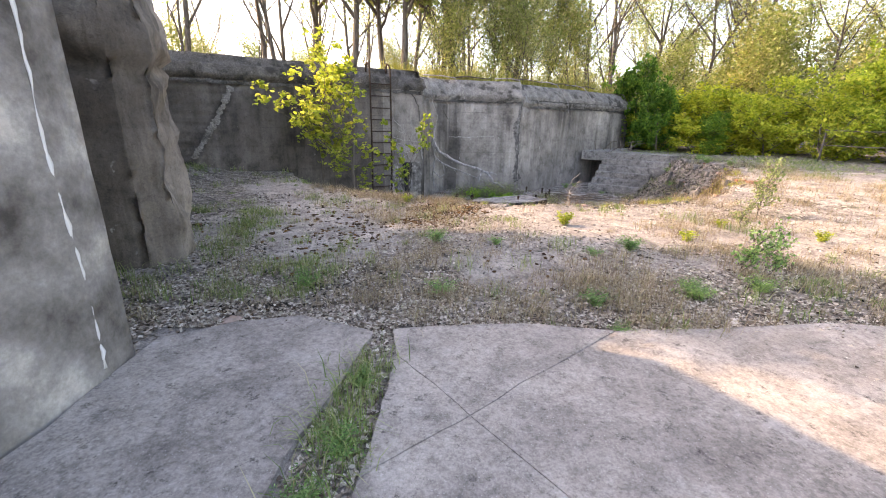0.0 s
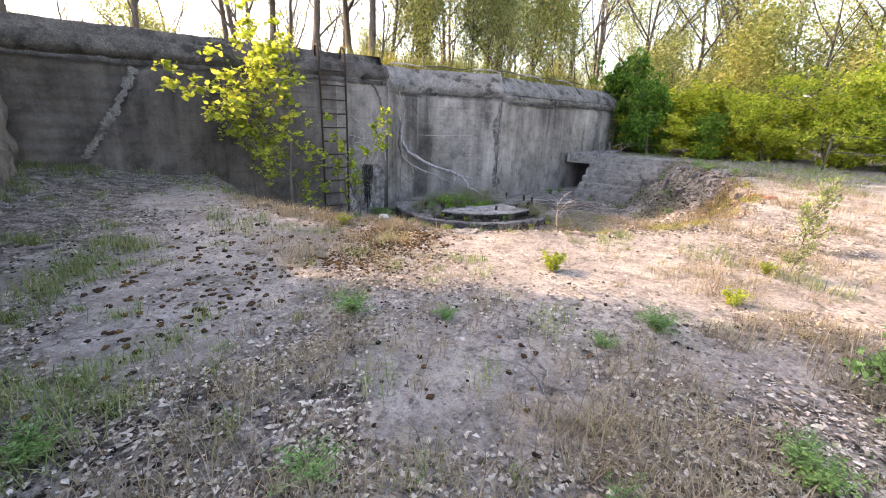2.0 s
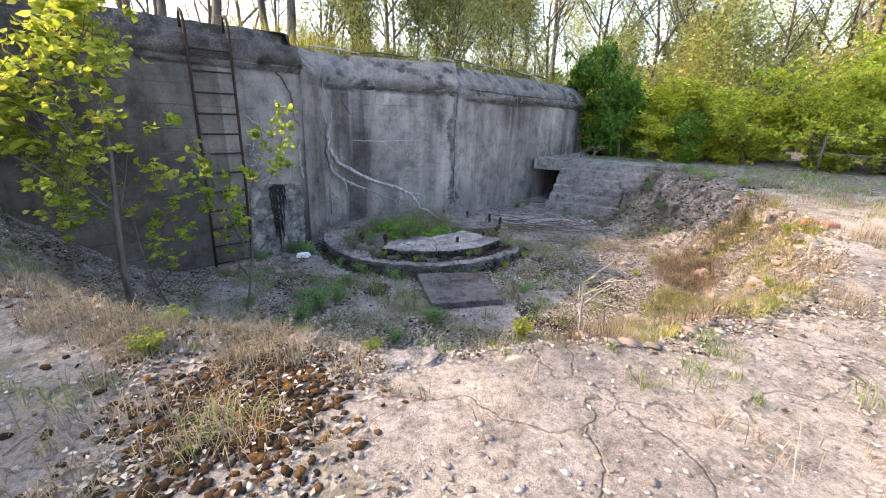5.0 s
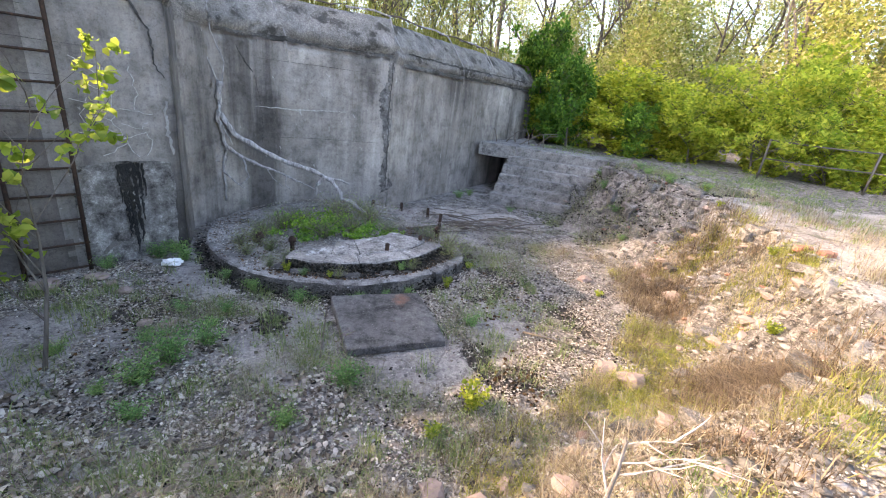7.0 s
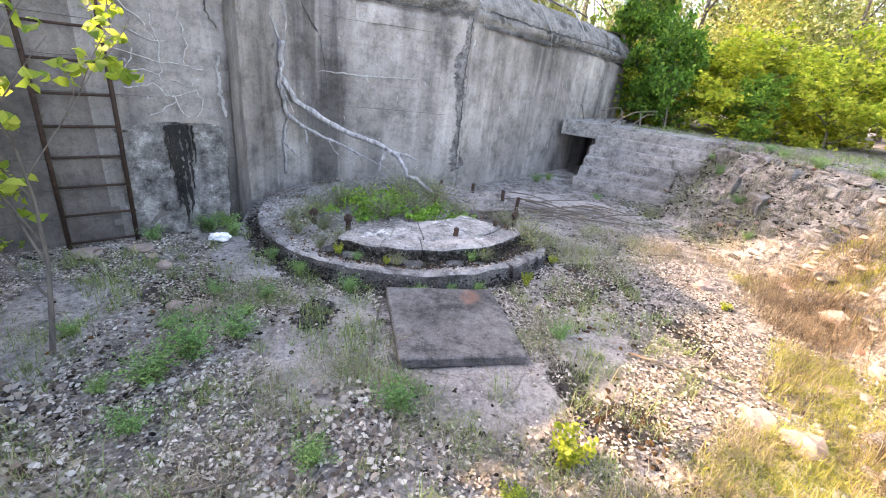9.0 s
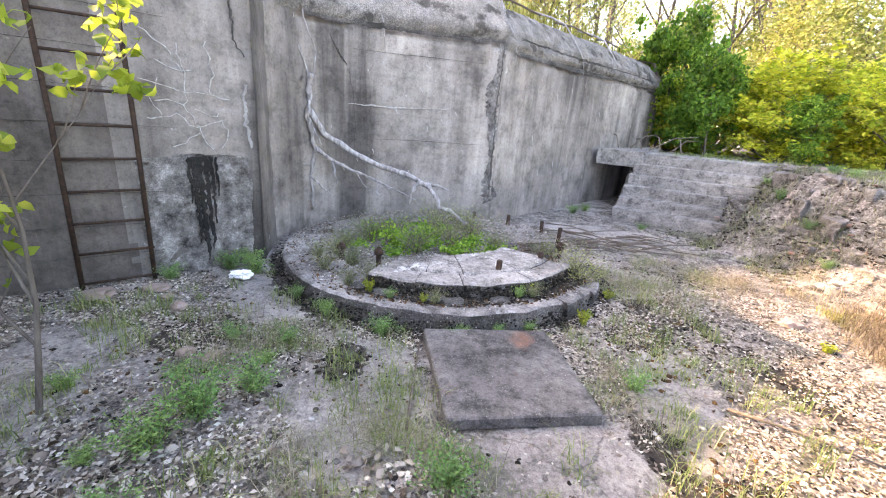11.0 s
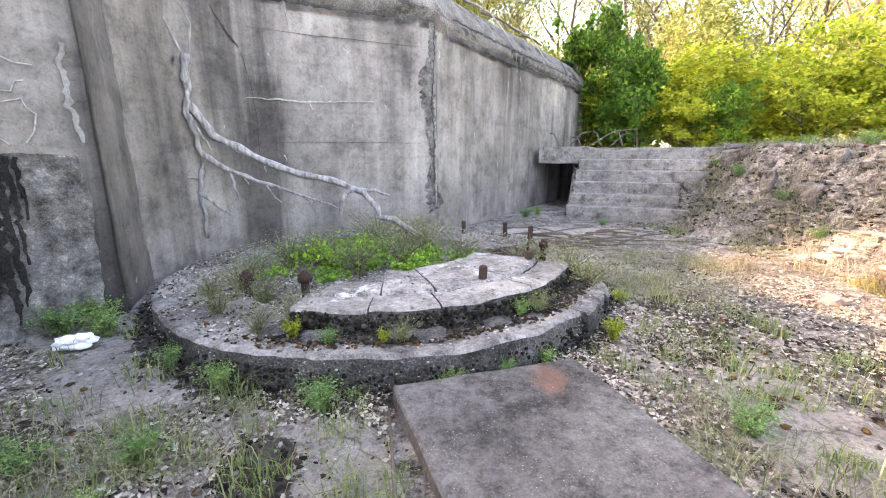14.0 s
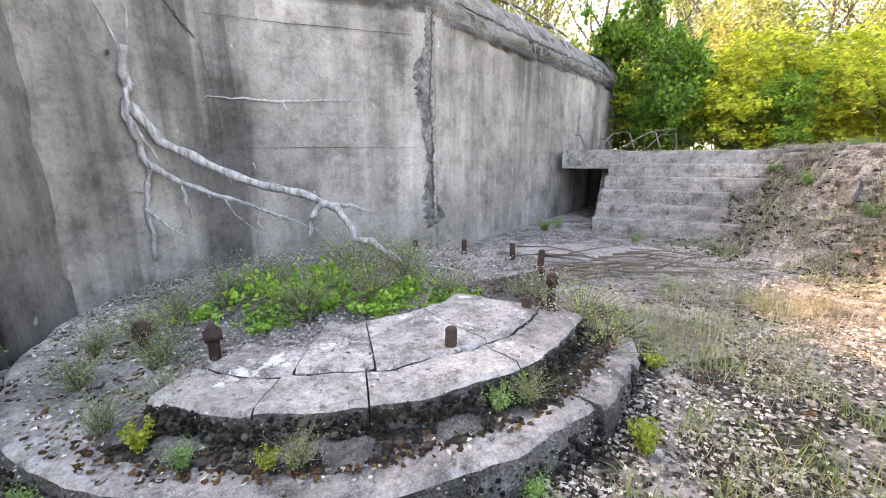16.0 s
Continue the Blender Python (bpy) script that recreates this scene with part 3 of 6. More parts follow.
at = ground.data.attributes.new("soil", "FLOAT", "POINT")
at.data.foreach_set("value", soil_shade_mask(GX, GY).ravel().astype(np.float32))


# ---- pit walls ----
def wall_run(name, pts, profile, mat, label, step=0.07, relief=None, seed=0.0, amp=0.012, depth=1.7, cap=None, cap_mat=None, pale_from=None):
    """A wall along pts: its front follows profile, rows of (set back, z) from bottom to top; the top runs back by depth."""
    P = [np.array(p, dtype=float) for p in pts]
    seg = [np.linalg.norm(b - a) for a, b in zip(P[:-1], P[1:])]
    cum = np.concatenate([[0], np.cumsum(seg)])
    us = np.unique(np.concatenate([np.arange(0, cum[-1], step), cum]))
    X, Y = np.interp(us, cum, [p[0] for p in P]), np.interp(us, cum, [p[1] for p in P])
    nn = []
    for u in us:
        acc = np.zeros(2)
        for i, L in enumerate(seg):
            if cum[i] - 1e-6 <= u <= cum[i + 1] + 1e-6:
                d = (P[i + 1] - P[i]) / L
                acc += np.array([-d[1], d[0]])
        nn.append(acc / np.linalg.norm(acc))
    nn = np.array(nn)
    prof = [np.array(p, dtype=float) for p in profile]
    rows = []
    for a, b in zip(prof[:-1], prof[1:]):
        k = max(1, int(np.linalg.norm(b - a) / step))
        rows += [a + (b - a) * i / k for i in range(k)]
    rows.append(prof[-1])
    top = prof[-1]
    front = len(rows)
    rows += [top + np.array([depth * 0.3, 0.02]), top + np.array([depth, -0.05]), np.array([top[0] + depth, prof[0][1]])]
    R = np.array(rows)
    U, Z = np.meshgrid(us, R[:, 1])
    S = np.repeat(R[:, :1], len(us), 1)
    on_front = (np.arange(len(R)) < front)[:, None]
    S = S + on_front * amp * (nz(U, Z, 1.7, seed) + 0.6 * nz(U, Z, 6.5, seed + 2))
    Z = Z + (Z > prof[0][1] + 0.3) * on_front * amp * 1.2 * nz(U * 1.3, Z, 3.5, seed + 5)
    if relief is not None:
        S = S + on_front * relief(U, Z)
    VX, VY = X[None] + nn[:, 0][None] * S, Y[None] + nn[:, 1][None] * S
    n, m = len(us), len(R)
    ids = np.arange(n * m).reshape(m, n)
    f = np.stack([ids[:-1, :-1], ids[:-1, 1:], ids[1:, 1:], ids[1:, :-1]], -1).reshape(-1, 4)
    wrap = np.stack([ids[-1, :-1], ids[-1, 1:], ids[0, 1:], ids[0, :-1]], -1)
    f = np.concatenate([f, wrap])
    ob = raw(name, np.stack([VX, VY, Z], -1).reshape(-1, 3), f, mat, uvs=np.stack([U + seed * 3, Z], -1).reshape(-1, 2))
    if cap is not None:
        ob.data.materials.append(cap_mat or M_CAP)
        ob.data.materials.append(M_WALL_PALE)
        kind = (Z.ravel()[f].min(1) > cap).astype(np.int32)
        if pale_from is not None:
            kind = np.where((kind == 0) & ((U + 0.06 * nz(Z, U, 4.0, 3)).ravel()[f].min(1) > pale_from), 2, kind)
        ob.data.polygons.foreach_set("material_index", kind.astype(np.int32))
    for end in (ids[:, 0], ids[::-1, -1]):
        bm = bmesh.new()
        bm.from_mesh(ob.data)
        bm.verts.ensure_lookup_table()
        try:
            bm.faces.new([bm.verts[i] for i in end])
        except ValueError:
            pass
        bm.to_mesh(ob.data)
        bm.free()
    return tagged(ob, label, "wall", kind="structure")


def relief_left(U, Z):
    """Spalled skin with courses, a notch under the coping, and rough lower patch."""
    x = -10.5 + U * 0.8385
    border = -5.35 + (Z - 1.4) * 0.52 + 0.10 * nz(Z * 3, Z, 3.0) + 0.05 * nz(U, Z, 9)
    gone = (x < border) & (Z < 3.08)
    course = 0.05 * np.abs(np.sin(Z * 15 + 0.5 * np.sin(U * 1.3))) + 0.02 * nz(U * 2, Z * 4, 3)
    out = np.where(gone, 0.10 + course, 0.0)
    line = 3.1 + 0.04 * nz(U, U * 0.2, 2.0, 4)
    lip = np.where(np.abs(Z - line) < 0.05, 0.11 + 0.05 * nz(U, Z, 4, 2), 0) * (nz(U, Z * 0.2, 2.2, 8) > -0.5) + np.where(Z > 3.1, 0.02 * nz(U, Z, 7, 8), 0)
    crack = np.exp(-((x - (-0.72 + 0.05 * np.sin(Z * 9) - 0.10 * (Z < 2.2))) / 0.025) ** 2) * 0.05 * (Z > 1.2)
    return out + lip + crack


def relief_pit(U, Z):
    line = 2.97 + 0.03 * nz(U, U * 0.3, 2.0, 3)
    out = np.where(np.abs(Z - line) < 0.05, 0.09 + 0.05 * nz(U, Z, 3.0, 3), 0.0)
    chip = (np.abs(Z - 3.12) < 0.2) & (nz(U, Z, 4.0, 4) > 0.3)
    out = out + np.where(chip, 0.05 + 0.03 * nz(U, Z, 9, 1), 0)
    out = out + np.where(Z > 3.02, 0.035 * nz(U, Z, 6.0, 8), 0)
    return out


def relief_right(U, Z):
    line = 2.85 + 0.03 * nz(U, U * 0.3, 2.0, 6)
    out = np.where(np.abs(Z - line) < 0.05, 0.09 + 0.05 * nz(U, Z, 3.0, 3), 0.0)
    line2 = 3.08 + 0.03 * nz(U, U * 0.3, 1.6, 9)
    out = out + np.where(np.abs(Z - line2) < 0.04, 0.06, 0.0)
    out = out + np.where(Z > 2.9, 0.035 * nz(U, Z, 6.0, 8), 0)
    joint = np.exp(-((U - 1.55) / 0.03) ** 2) * 0.03 + np.exp(-((U - 4.6) / 0.02) ** 2) * 0.02
    chip = (np.abs(Z - 2.95) < 0.2) & (nz(U, Z, 4.0, 7) > 0.4)
    return out + joint + np.where(chip, 0.05, 0)


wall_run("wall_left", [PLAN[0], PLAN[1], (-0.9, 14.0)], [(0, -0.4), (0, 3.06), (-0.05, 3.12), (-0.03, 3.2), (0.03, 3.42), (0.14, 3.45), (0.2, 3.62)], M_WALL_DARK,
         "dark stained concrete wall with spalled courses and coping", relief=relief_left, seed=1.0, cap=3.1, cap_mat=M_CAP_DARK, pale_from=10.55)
wall_run("wall_pit", [(-0.70, 12.3)] + PLAN[2:7], [(0, -0.4), (0, 2.92), (-0.06, 2.97), (-0.05, 3.1), (0.02, 3.22), (0.3, 3.56), (0.42, 3.64)], M_WALL,
         "grey streaked concrete gun pit wall with broken coping", relief=relief_pit, seed=2.0, cap=2.94)
wall_run("wall_right", [PLAN[6], PLAN[7], (7.3, 21.6)], [(0, -0.4), (0, 2.8), (-0.06, 2.86), (-0.05, 3.02), (0.03, 3.14), (0.3, 3.48), (0.42, 3.58)], M_WALL,
         "grey streaked concrete wall with chamfered broken coping", relief=relief_right, seed=3.0, cap=2.82)

# wall, pillar and end wall beside the start of the walk
# Last two points: unseen return, added with its height to shade the slab.
wall_run("wall_side", [(-1.95, -7.0), (-1.62, 1.72), (-1.66, 1.95), (-2.2, 2.1), (-3.0, 3.35)], [(0, 0.6), (0, 3.9)], M_MOTTLE,
         "stained grey concrete wall end with peeling streaks and an added unseen return", seed=4.0, amp=0.006, depth=0.5)


# A thin pale strip of uneven width up the wall's edge.
edge_rng = np.random.default_rng(77)
ez = np.linspace(1.2, 3.8, 60)
ew = np.clip(0.006 + 0.007 * nz(ez, ez * 0.3, 9.0, 2), 0.001, 0.014)
strip = capped_tube("trim_pale_edge", [(-1.622 + 0.004 * w, 1.72 + 0.01 * math.sin(z * 5), z) for z, w in zip(ez, edge_rng.normal(0, 1, 60))], list(ew), Mat("pale_edge_strip").done((0.62, 0.61, 0.6), 0.5), None, 6)
tagged(strip, "thin uneven pale strip along the wall's edge", "trim", kind="structure")


def relief_pillar(U, Z):
    ledge = np.exp(-((Z - 2.72 - 0.08 * nz(U, Z * 0.1, 3.0)) / 0.05) ** 2) * 0.08 - np.where(Z > 2.8, 0.03, 0)
    edge = np.where((U > 0.85) & (U < 1.2), 0.05 * np.abs(nz(U, Z, 5, 3)) + 0.03 * nz(U, Z, 13), 0)
    rough = np.where((Z > 2.7) | (U > 1.25), 1.0, 0.25)
    lumps = rough * (0.06 * nz(U, Z, 2.2, 6) + 0.05 * nz(U, Z, 5.5, 2) + 0.02 * nz(U, Z, 14, 1))
    return ledge + edge + lumps


wall_run("wall_pillar", [(-3.6, 2.75), (-2.42, 3.2), (-2.3, 3.45), (-2.62, 4.2), (-3.7, 5.45), (-6.6, 9.2)], [(0, 0.6), (0, 3.0), (0.1, 3.45)], M_PILLAR,
         "brown grey broken concrete pillar and wall", relief=relief_pillar, seed=5.0, amp=0.03, depth=0.7)


# ---- steps and corbel ----
def sp(s, q, z):
    p = SO + SU * s + SN * q
    return (p[0], p[1], z)


def block(name, corners, z0, z1, mat, parent=None, label="", jag=0.012, cuts=6, bevel=0.012):
    """A worn block over a four-cornered plan."""
    bm = bmesh.new()
    lo = [bm.verts.new((c[0], c[1], z0)) for c in corners]
    hi = [bm.verts.new((c[0], c[1], z1)) for c in corners]
    n = len(corners)
    bm.faces.new(lo[::-1])
    bm.faces.new(hi)
    for i in range(n):
        bm.faces.new((lo[i], lo[(i + 1) % n], hi[(i + 1) % n], hi[i]))
    if bevel:
        bmesh.ops.bevel(bm, geom=bm.edges[:], offset=bevel, segments=1, affect="EDGES")
    if cuts:
        bmesh.ops.subdivide_edges(bm, edges=[e for e in bm.edges if e.calc_length() > 0.12], cuts=cuts, use_grid_fill=True)
    for v in bm.verts:
        k = fbm(v.co, 3.0) * jag + fbm(v.co, 11.0) * jag * 0.6
        v.co += Vector((k, fbm(v.co + Vector((9, 0, 0)), 4.0) * jag, fbm(v.co + Vector((0, 7, 0)), 5.0) * jag * 0.7))
    return part(name, bm, mat, parent, label)


steps = thing("concrete_steps", "worn grey concrete steps with broken ends and litter", "steps", place=sp(1.8, -0.6, 0))
steps["kind"] = "structure"
ends = [2.75, 2.6, 2.65, 3.15, 3.7, 3.9]
for i in range(6):
    q0 = -1.1 + 0.24 * i
    q1 = 0.42 if i < 5 else 1.3
    b = block("step", [sp(0.68 + 0.03 * i, q0, 0)[:2], sp(ends[i], q0, 0)[:2], sp(ends[i] + 0.1, q1, 0)[:2], sp(0.68 + 0.03 * i, q1, 0)[:2]],
              -0.2 if i == 0 else 0.215 * i - 0.02, 0.215 * (i + 1) + (0.0 if i < 5 else 0.01), M_STEP, jag=0.02, cuts=5)
    b.parent = steps
    b.matrix_parent_inverse = Matrix.Translation(-steps.location)
corbel = block("corbel_slab", [sp(-0.06, -0.02, 0)[:2], sp(0.95, -0.02, 0)[:2], sp(1.0, 3.3, 0)[:2], sp(0.62, 3.3, 0)[:2]], 0.98, 1.33, M_STEP, jag=0.01, cuts=4)
tagged(corbel, "thick concrete roof slab over the dark passage", "slab", kind="structure")
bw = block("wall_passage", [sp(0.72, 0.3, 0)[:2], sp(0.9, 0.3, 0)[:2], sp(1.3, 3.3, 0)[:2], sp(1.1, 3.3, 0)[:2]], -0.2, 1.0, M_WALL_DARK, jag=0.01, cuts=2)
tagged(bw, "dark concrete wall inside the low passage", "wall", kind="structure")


# ---- round gun platform ----
def arc_slab(name, r0, r1, a0, a1, z0, z1, mat, parent, label="", jag=0.02, seed=0.0, steps_a=0, centre=(CX, CY)):
    """A slab over a ring sector (degrees), with rough edges."""
    n = steps_a or max(6, int((a1 - a0) / 1.6))
    m = max(2, int((r1 - r0) / 0.07))
    A = np.radians(np.linspace(a0, a1, n + 1))
    prof = [(r1, z0), (r1 + 0.01, (z0 + z1) / 2), (r1, z1 - 0.02), (r1 - 0.02, z1)] + [(r1 + (r0 - r1) * k / m, z1) for k in range(1, m)] + [(r0 + 0.02, z1), (r0, z1 - 0.02), (r0, z0)]
    vs, fs = [], []
    for a in A:
        for j, (r, z) in enumerate(prof):
            p = Vector((centre[0] + r * math.cos(a), centre[1] + r * math.sin(a), z))
            w = fbm(p + Vector((seed, 0, 0)), 1.3) * jag * 0.7 + fbm(p, 12.0) * jag * 0.35
            rad = Vector((math.cos(a), math.sin(a), 0))
            p += rad * w * (1.0 if j < 4 or j > len(prof) - 4 else 0.2)
            if z > z0 + 1e-4:
                p.z += fbm(p + Vector((0, seed, 3)), 4.0) * jag * 0.5
            vs.append(p)
    k = len(prof)
    bm = bmesh.new()
    bv = [bm.verts.new(v) for v in vs]
    for i in range(n):
        for j in range(k):
            j2 = (j + 1) % k
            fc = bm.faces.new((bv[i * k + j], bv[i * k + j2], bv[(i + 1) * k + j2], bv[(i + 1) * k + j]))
            # Sides and bottom go darker by profile row alone; the top keeps mat.
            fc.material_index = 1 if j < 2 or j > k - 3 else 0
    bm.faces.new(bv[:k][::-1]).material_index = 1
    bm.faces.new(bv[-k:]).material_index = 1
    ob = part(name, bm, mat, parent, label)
    ob.data.materials.append(M_MOSS_SHADOW)
    return ob


platform = thing("gun_platform", "round weathered concrete gun platform with rusted anchor bolts", "platform")
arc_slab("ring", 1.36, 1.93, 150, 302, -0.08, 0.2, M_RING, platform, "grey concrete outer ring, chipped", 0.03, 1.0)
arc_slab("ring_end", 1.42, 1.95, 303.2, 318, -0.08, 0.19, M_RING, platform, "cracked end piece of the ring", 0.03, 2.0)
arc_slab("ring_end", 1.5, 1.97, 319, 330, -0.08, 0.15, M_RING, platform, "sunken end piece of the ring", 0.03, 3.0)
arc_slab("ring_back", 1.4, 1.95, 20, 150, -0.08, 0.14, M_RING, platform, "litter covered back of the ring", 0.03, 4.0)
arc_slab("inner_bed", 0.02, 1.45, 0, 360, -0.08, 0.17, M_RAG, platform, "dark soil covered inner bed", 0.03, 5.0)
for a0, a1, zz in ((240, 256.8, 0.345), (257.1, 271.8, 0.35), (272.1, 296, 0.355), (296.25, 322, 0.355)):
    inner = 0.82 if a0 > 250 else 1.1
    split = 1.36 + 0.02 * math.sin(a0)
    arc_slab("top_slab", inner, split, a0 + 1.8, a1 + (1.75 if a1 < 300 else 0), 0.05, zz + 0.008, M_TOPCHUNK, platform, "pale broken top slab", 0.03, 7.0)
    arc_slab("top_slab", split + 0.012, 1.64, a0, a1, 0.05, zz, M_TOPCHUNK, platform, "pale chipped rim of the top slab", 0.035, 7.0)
arc_slab("debris", 1.58, 1.78, 236, 326, 0.1, 0.208, M_MOSS_SHADOW, platform, "black mossy debris beside the top slab", 0.1, 8.0)
arc_slab("debris", 0.9, 1.36, 322, 372, 0.1, 0.2, M_MOSS_SHADOW, platform, "black mossy soil between the bolts", 0.05, 9.0)
BOLTS = [(0.38, 11.65, 0.37), (0.79, 11.48, 0.38), (2.0, 11.04, 0.45), (2.58, 11.45, 0.42), (2.98, 11.95, 0.4), (3.28, 12.83, 0.36), (3.2, 13.35, 0.32), (2.75, 13.75, 0.3), (2.2, 13.95, 0.28)]
for i, (px, py, top) in enumerate(BOLTS):
    tilt = 0.012 * (i % 3 - 1)
    bolt = capped_tube("anchor_bolt", [(px, py, -0.02), (px + tilt, py, top), (px + tilt, py, top + 0.01)], [0.03, 0.03, 0.022], M_RUST, platform, 10, "rusted iron anchor bolt")
    if i in (0, 1, 4):
        capped_tube("nut", [(px + tilt, py, top - 0.07), (px + tilt, py, top - 0.015)], [0.05, 0.05], M_RUST, bolt, 6)

plate = block("cover_plate", [(1.25, 10.30), (2.3, 10.32), (2.35, 9.27), (1.35, 9.22)], 0.0, 0.09, M_PLATE, jag=0.008, cuts=7, bevel=0.01)
tagged(plate, "dark square concrete slab with orange stains lying flat", "slab")


# ---- ladder on the left wall ----
AN = Vector((0.545, -0.8385, 0))


def on_a(x, z, off=0.0):
    return Vector((x, 12.01 + 0.65 * (x + 0.58), z)) + AN * off


ladder = thing("wall_ladder", "rusted iron ladder with hooked rails on the wall", "ladder", place=tuple(on_a(-1.7, 0)))
inv = Matrix.Translation(-ladder.location)
for x in (-1.95, -1.48):
    pts = [on_a(x - 0.02, -0.05, 0.1), on_a(x, 1.5, 0.1), on_a(x, 3.4, 0.1), on_a(x, 3.58, 0.09), on_a(x, 3.68, 0.02), on_a(x, 3.72, -0.07), on_a(x, 3.66, -0.14), on_a(x, 3.5, -0.15)]
    r = capped_tube("rail", pts, [0.021] * 8, M_RUST, None, 8)
    r.parent, r.matrix_parent_inverse = ladder, inv
for i in range(12):
    z = 0.05 + 0.288 * i
    r = capped_tube("rung", [on_a(-1.96, z, 0.1), on_a(-1.47, z, 0.1)], [0.013, 0.013], M_RUST, None, 8)
    r.parent, r.matrix_parent_inverse = ladder, inv


# ---- marks on the walls: cracks, lime, tar, broken patches ----
BX, BY = [p[0] for p in PLAN[3:8]], [p[1] for p in PLAN[3:8]]


def on_b(x, z, off=0.0):
    y = float(np.interp(x, BX, BY))
    e = 0.05
    d = Vector((2 * e, float(np.interp(x + e, BX, BY) - np.interp(x - e, BX, BY)), 0)).normalized()
    return Vector((x, y, z)) + Vector((d.y, -d.x, 0)) * off


def ribbon(name, place, pts, widths, mat, label, off=0.012, parent=None, step=0.03, wobble=0.012, seed=0.0):
    """A thin ragged strip that lies on a wall. pts: rows of (x, z); place: the wall's function."""
    P, W = [], []
    for (a, b), (w0, w1) in zip(zip(pts[:-1], pts[1:]), zip(widths[:-1], widths[1:])):
        a, b = np.array(a), np.array(b)
        k = max(1, int(np.linalg.norm(b - a) / step))
        for i in range(k):
            P.append(a + (b - a) * i / k)
            W.append(w0 + (w1 - w0) * i / k)
    P.append(np.array(pts[-1]))
    W.append(widths[-1])
    P, W = np.array(P), np.array(W)
    r = np.random.default_rng(int(seed * 10) + 3)
    P = P + r.normal(0, wobble * 0.5, P.shape)
    T = np.gradient(P, axis=0)
    N = np.stack([-T[:, 1], T[:, 0]], 1)
    N /= np.linalg.norm(N, axis=1)[:, None] + 1e-9
    L, R = P + N * (W * r.uniform(0.5, 1.4, len(W)))[:, None] / 2, P - N * (W * r.uniform(0.5, 1.4, len(W)))[:, None] / 2
    vs, fs = [], []
    n = len(P)
    for q in (L, P, R):
        o = off + (0.004 if q is P else -0.002)
        vs += [tuple(place(x, z, o)) for x, z in q]
    for i in range(n - 1):
        fs += [(i, i + 1, n + i + 1, n + i), (n + i, n + i + 1, 2 * n + i + 1, 2 * n + i)]
    ob = raw(name, vs, fs, mat)
    return tagged(ob, label, "stain", kind="structure")


k = Mat("lime_deposit")
M_LIME = k.done(k.ramp(k.noise(40, 4), [(0.3, (0.22, 0.208, 0.193)), (0.7, (0.5, 0.485, 0.46))]), 0.9)
k = Mat("crack_shadow")
M_CRACK = k.done(k.ramp(k.noise(30, 4), [(0.3, (0.03, 0.028, 0.026)), (0.7, (0.09, 0.085, 0.08))]), 1.0)

ribbon("lime_line", on_b, [(0.1, 1.86), (0.5, 1.85), (0.8, 1.84), (1.2, 1.87), (1.65, 1.88)], [0.006, 0.02, 0.028, 0.012, 0.012], M_LIME, "white lime line along a crack in concrete", seed=1)
ribbon("lime_line", on_b, [(0.82, 1.84), (0.86, 1.75)], [0.03, 0.012], M_LIME, "white lime run below a crack in concrete", seed=2)
for j, pts in enumerate([[(-1.42, 1.92), (-1.2, 1.84), (-0.95, 1.82), (-0.8, 1.78)], [(-1.14, 2.25), (-1.1, 1.95), (-1.12, 1.7), (-1.02, 1.45), (-0.95, 1.28)],
                         [(-1.3, 2.1), (-1.16, 2.0), (-1.05, 2.02)], [(-1.4, 1.55), (-1.2, 1.6), (-1.05, 1.5), (-0.85, 1.58)], [(-1.05, 1.66), (-0.9, 1.62), (-0.82, 1.7)],
                         [(-1.02, 1.45), (-1.15, 1.35), (-1.25, 1.3)], [(-1.38, 2.35), (-1.22, 2.2), (-1.13, 2.0)], [(-1.3, 1.95), (-1.34, 1.75), (-1.28, 1.58)], [(-0.95, 1.82), (-0.9, 2.05), (-0.94, 2.3)], [(-1.12, 1.7), (-1.25, 1.74), (-1.32, 1.72)],
                         [(-0.85, 1.58), (-0.82, 1.42), (-0.88, 1.3)]]):
    ribbon("lime_crack", on_a, pts, [0.009] * len(pts), M_LIME, "pale mineral crack line across dark concrete", seed=3 + j, wobble=0.02, step=0.05)
for j, z in enumerate((0.28, 0.58, 0.88, 1.18, 1.5, 1.82, 2.14, 2.46, 2.76)):
    x0, x1 = -4.2 + 0.3 * math.sin(j * 2.1), -1.35 + 0.25 * math.sin(j * 3.7)
    ribbon("board_line", on_a, [(x0, z), ((x0 + x1) / 2, z + 0.012), (x1, z - 0.01)], [0.003, 0.008, 0.003], M_CRACK, "dark board joint line in cast concrete", seed=60 + j, wobble=0.006, step=0.12)
for j, z in enumerate((1.35, 2.62)):
    ribbon("board_line", on_b, [(0.1 + 0.1 * j, z), (1.2, z + 0.01), (2.3, z)], [0.003, 0.007, 0.003], M_CRACK, "faint board joint line in cast concrete", seed=75 + j, wobble=0.006, step=0.12)
for j in range(26):
    x, z = 2.8 + 4.6 * ((j * 0.618) % 1.0), 0.6 + 2.1 * ((j * 0.414) % 1.0)
    ribbon("lime_spot", on_b, [(x, z), (x + 0.02, z - 0.05 - 0.1 * ((j * 0.77) % 1))], [0.012, 0.006], M_LIME, "small pale lime spot on the concrete", seed=90 + j, wobble=0.008)
for j in range(18):
    x, z = -0.2 + 2.5 * ((j * 0.618) % 1.0), 0.8 + 1.9 * ((j * 0.414) % 1.0)
    ribbon("lime_spot", on_b, [(x, z), (x + 0.05 * ((j * 0.31) % 1), z - 0.03 - 0.06 * ((j * 0.77) % 1))], [0.016, 0.006], M_LIME, "small pale lime spot on the concrete", seed=130 + j, wobble=0.01)
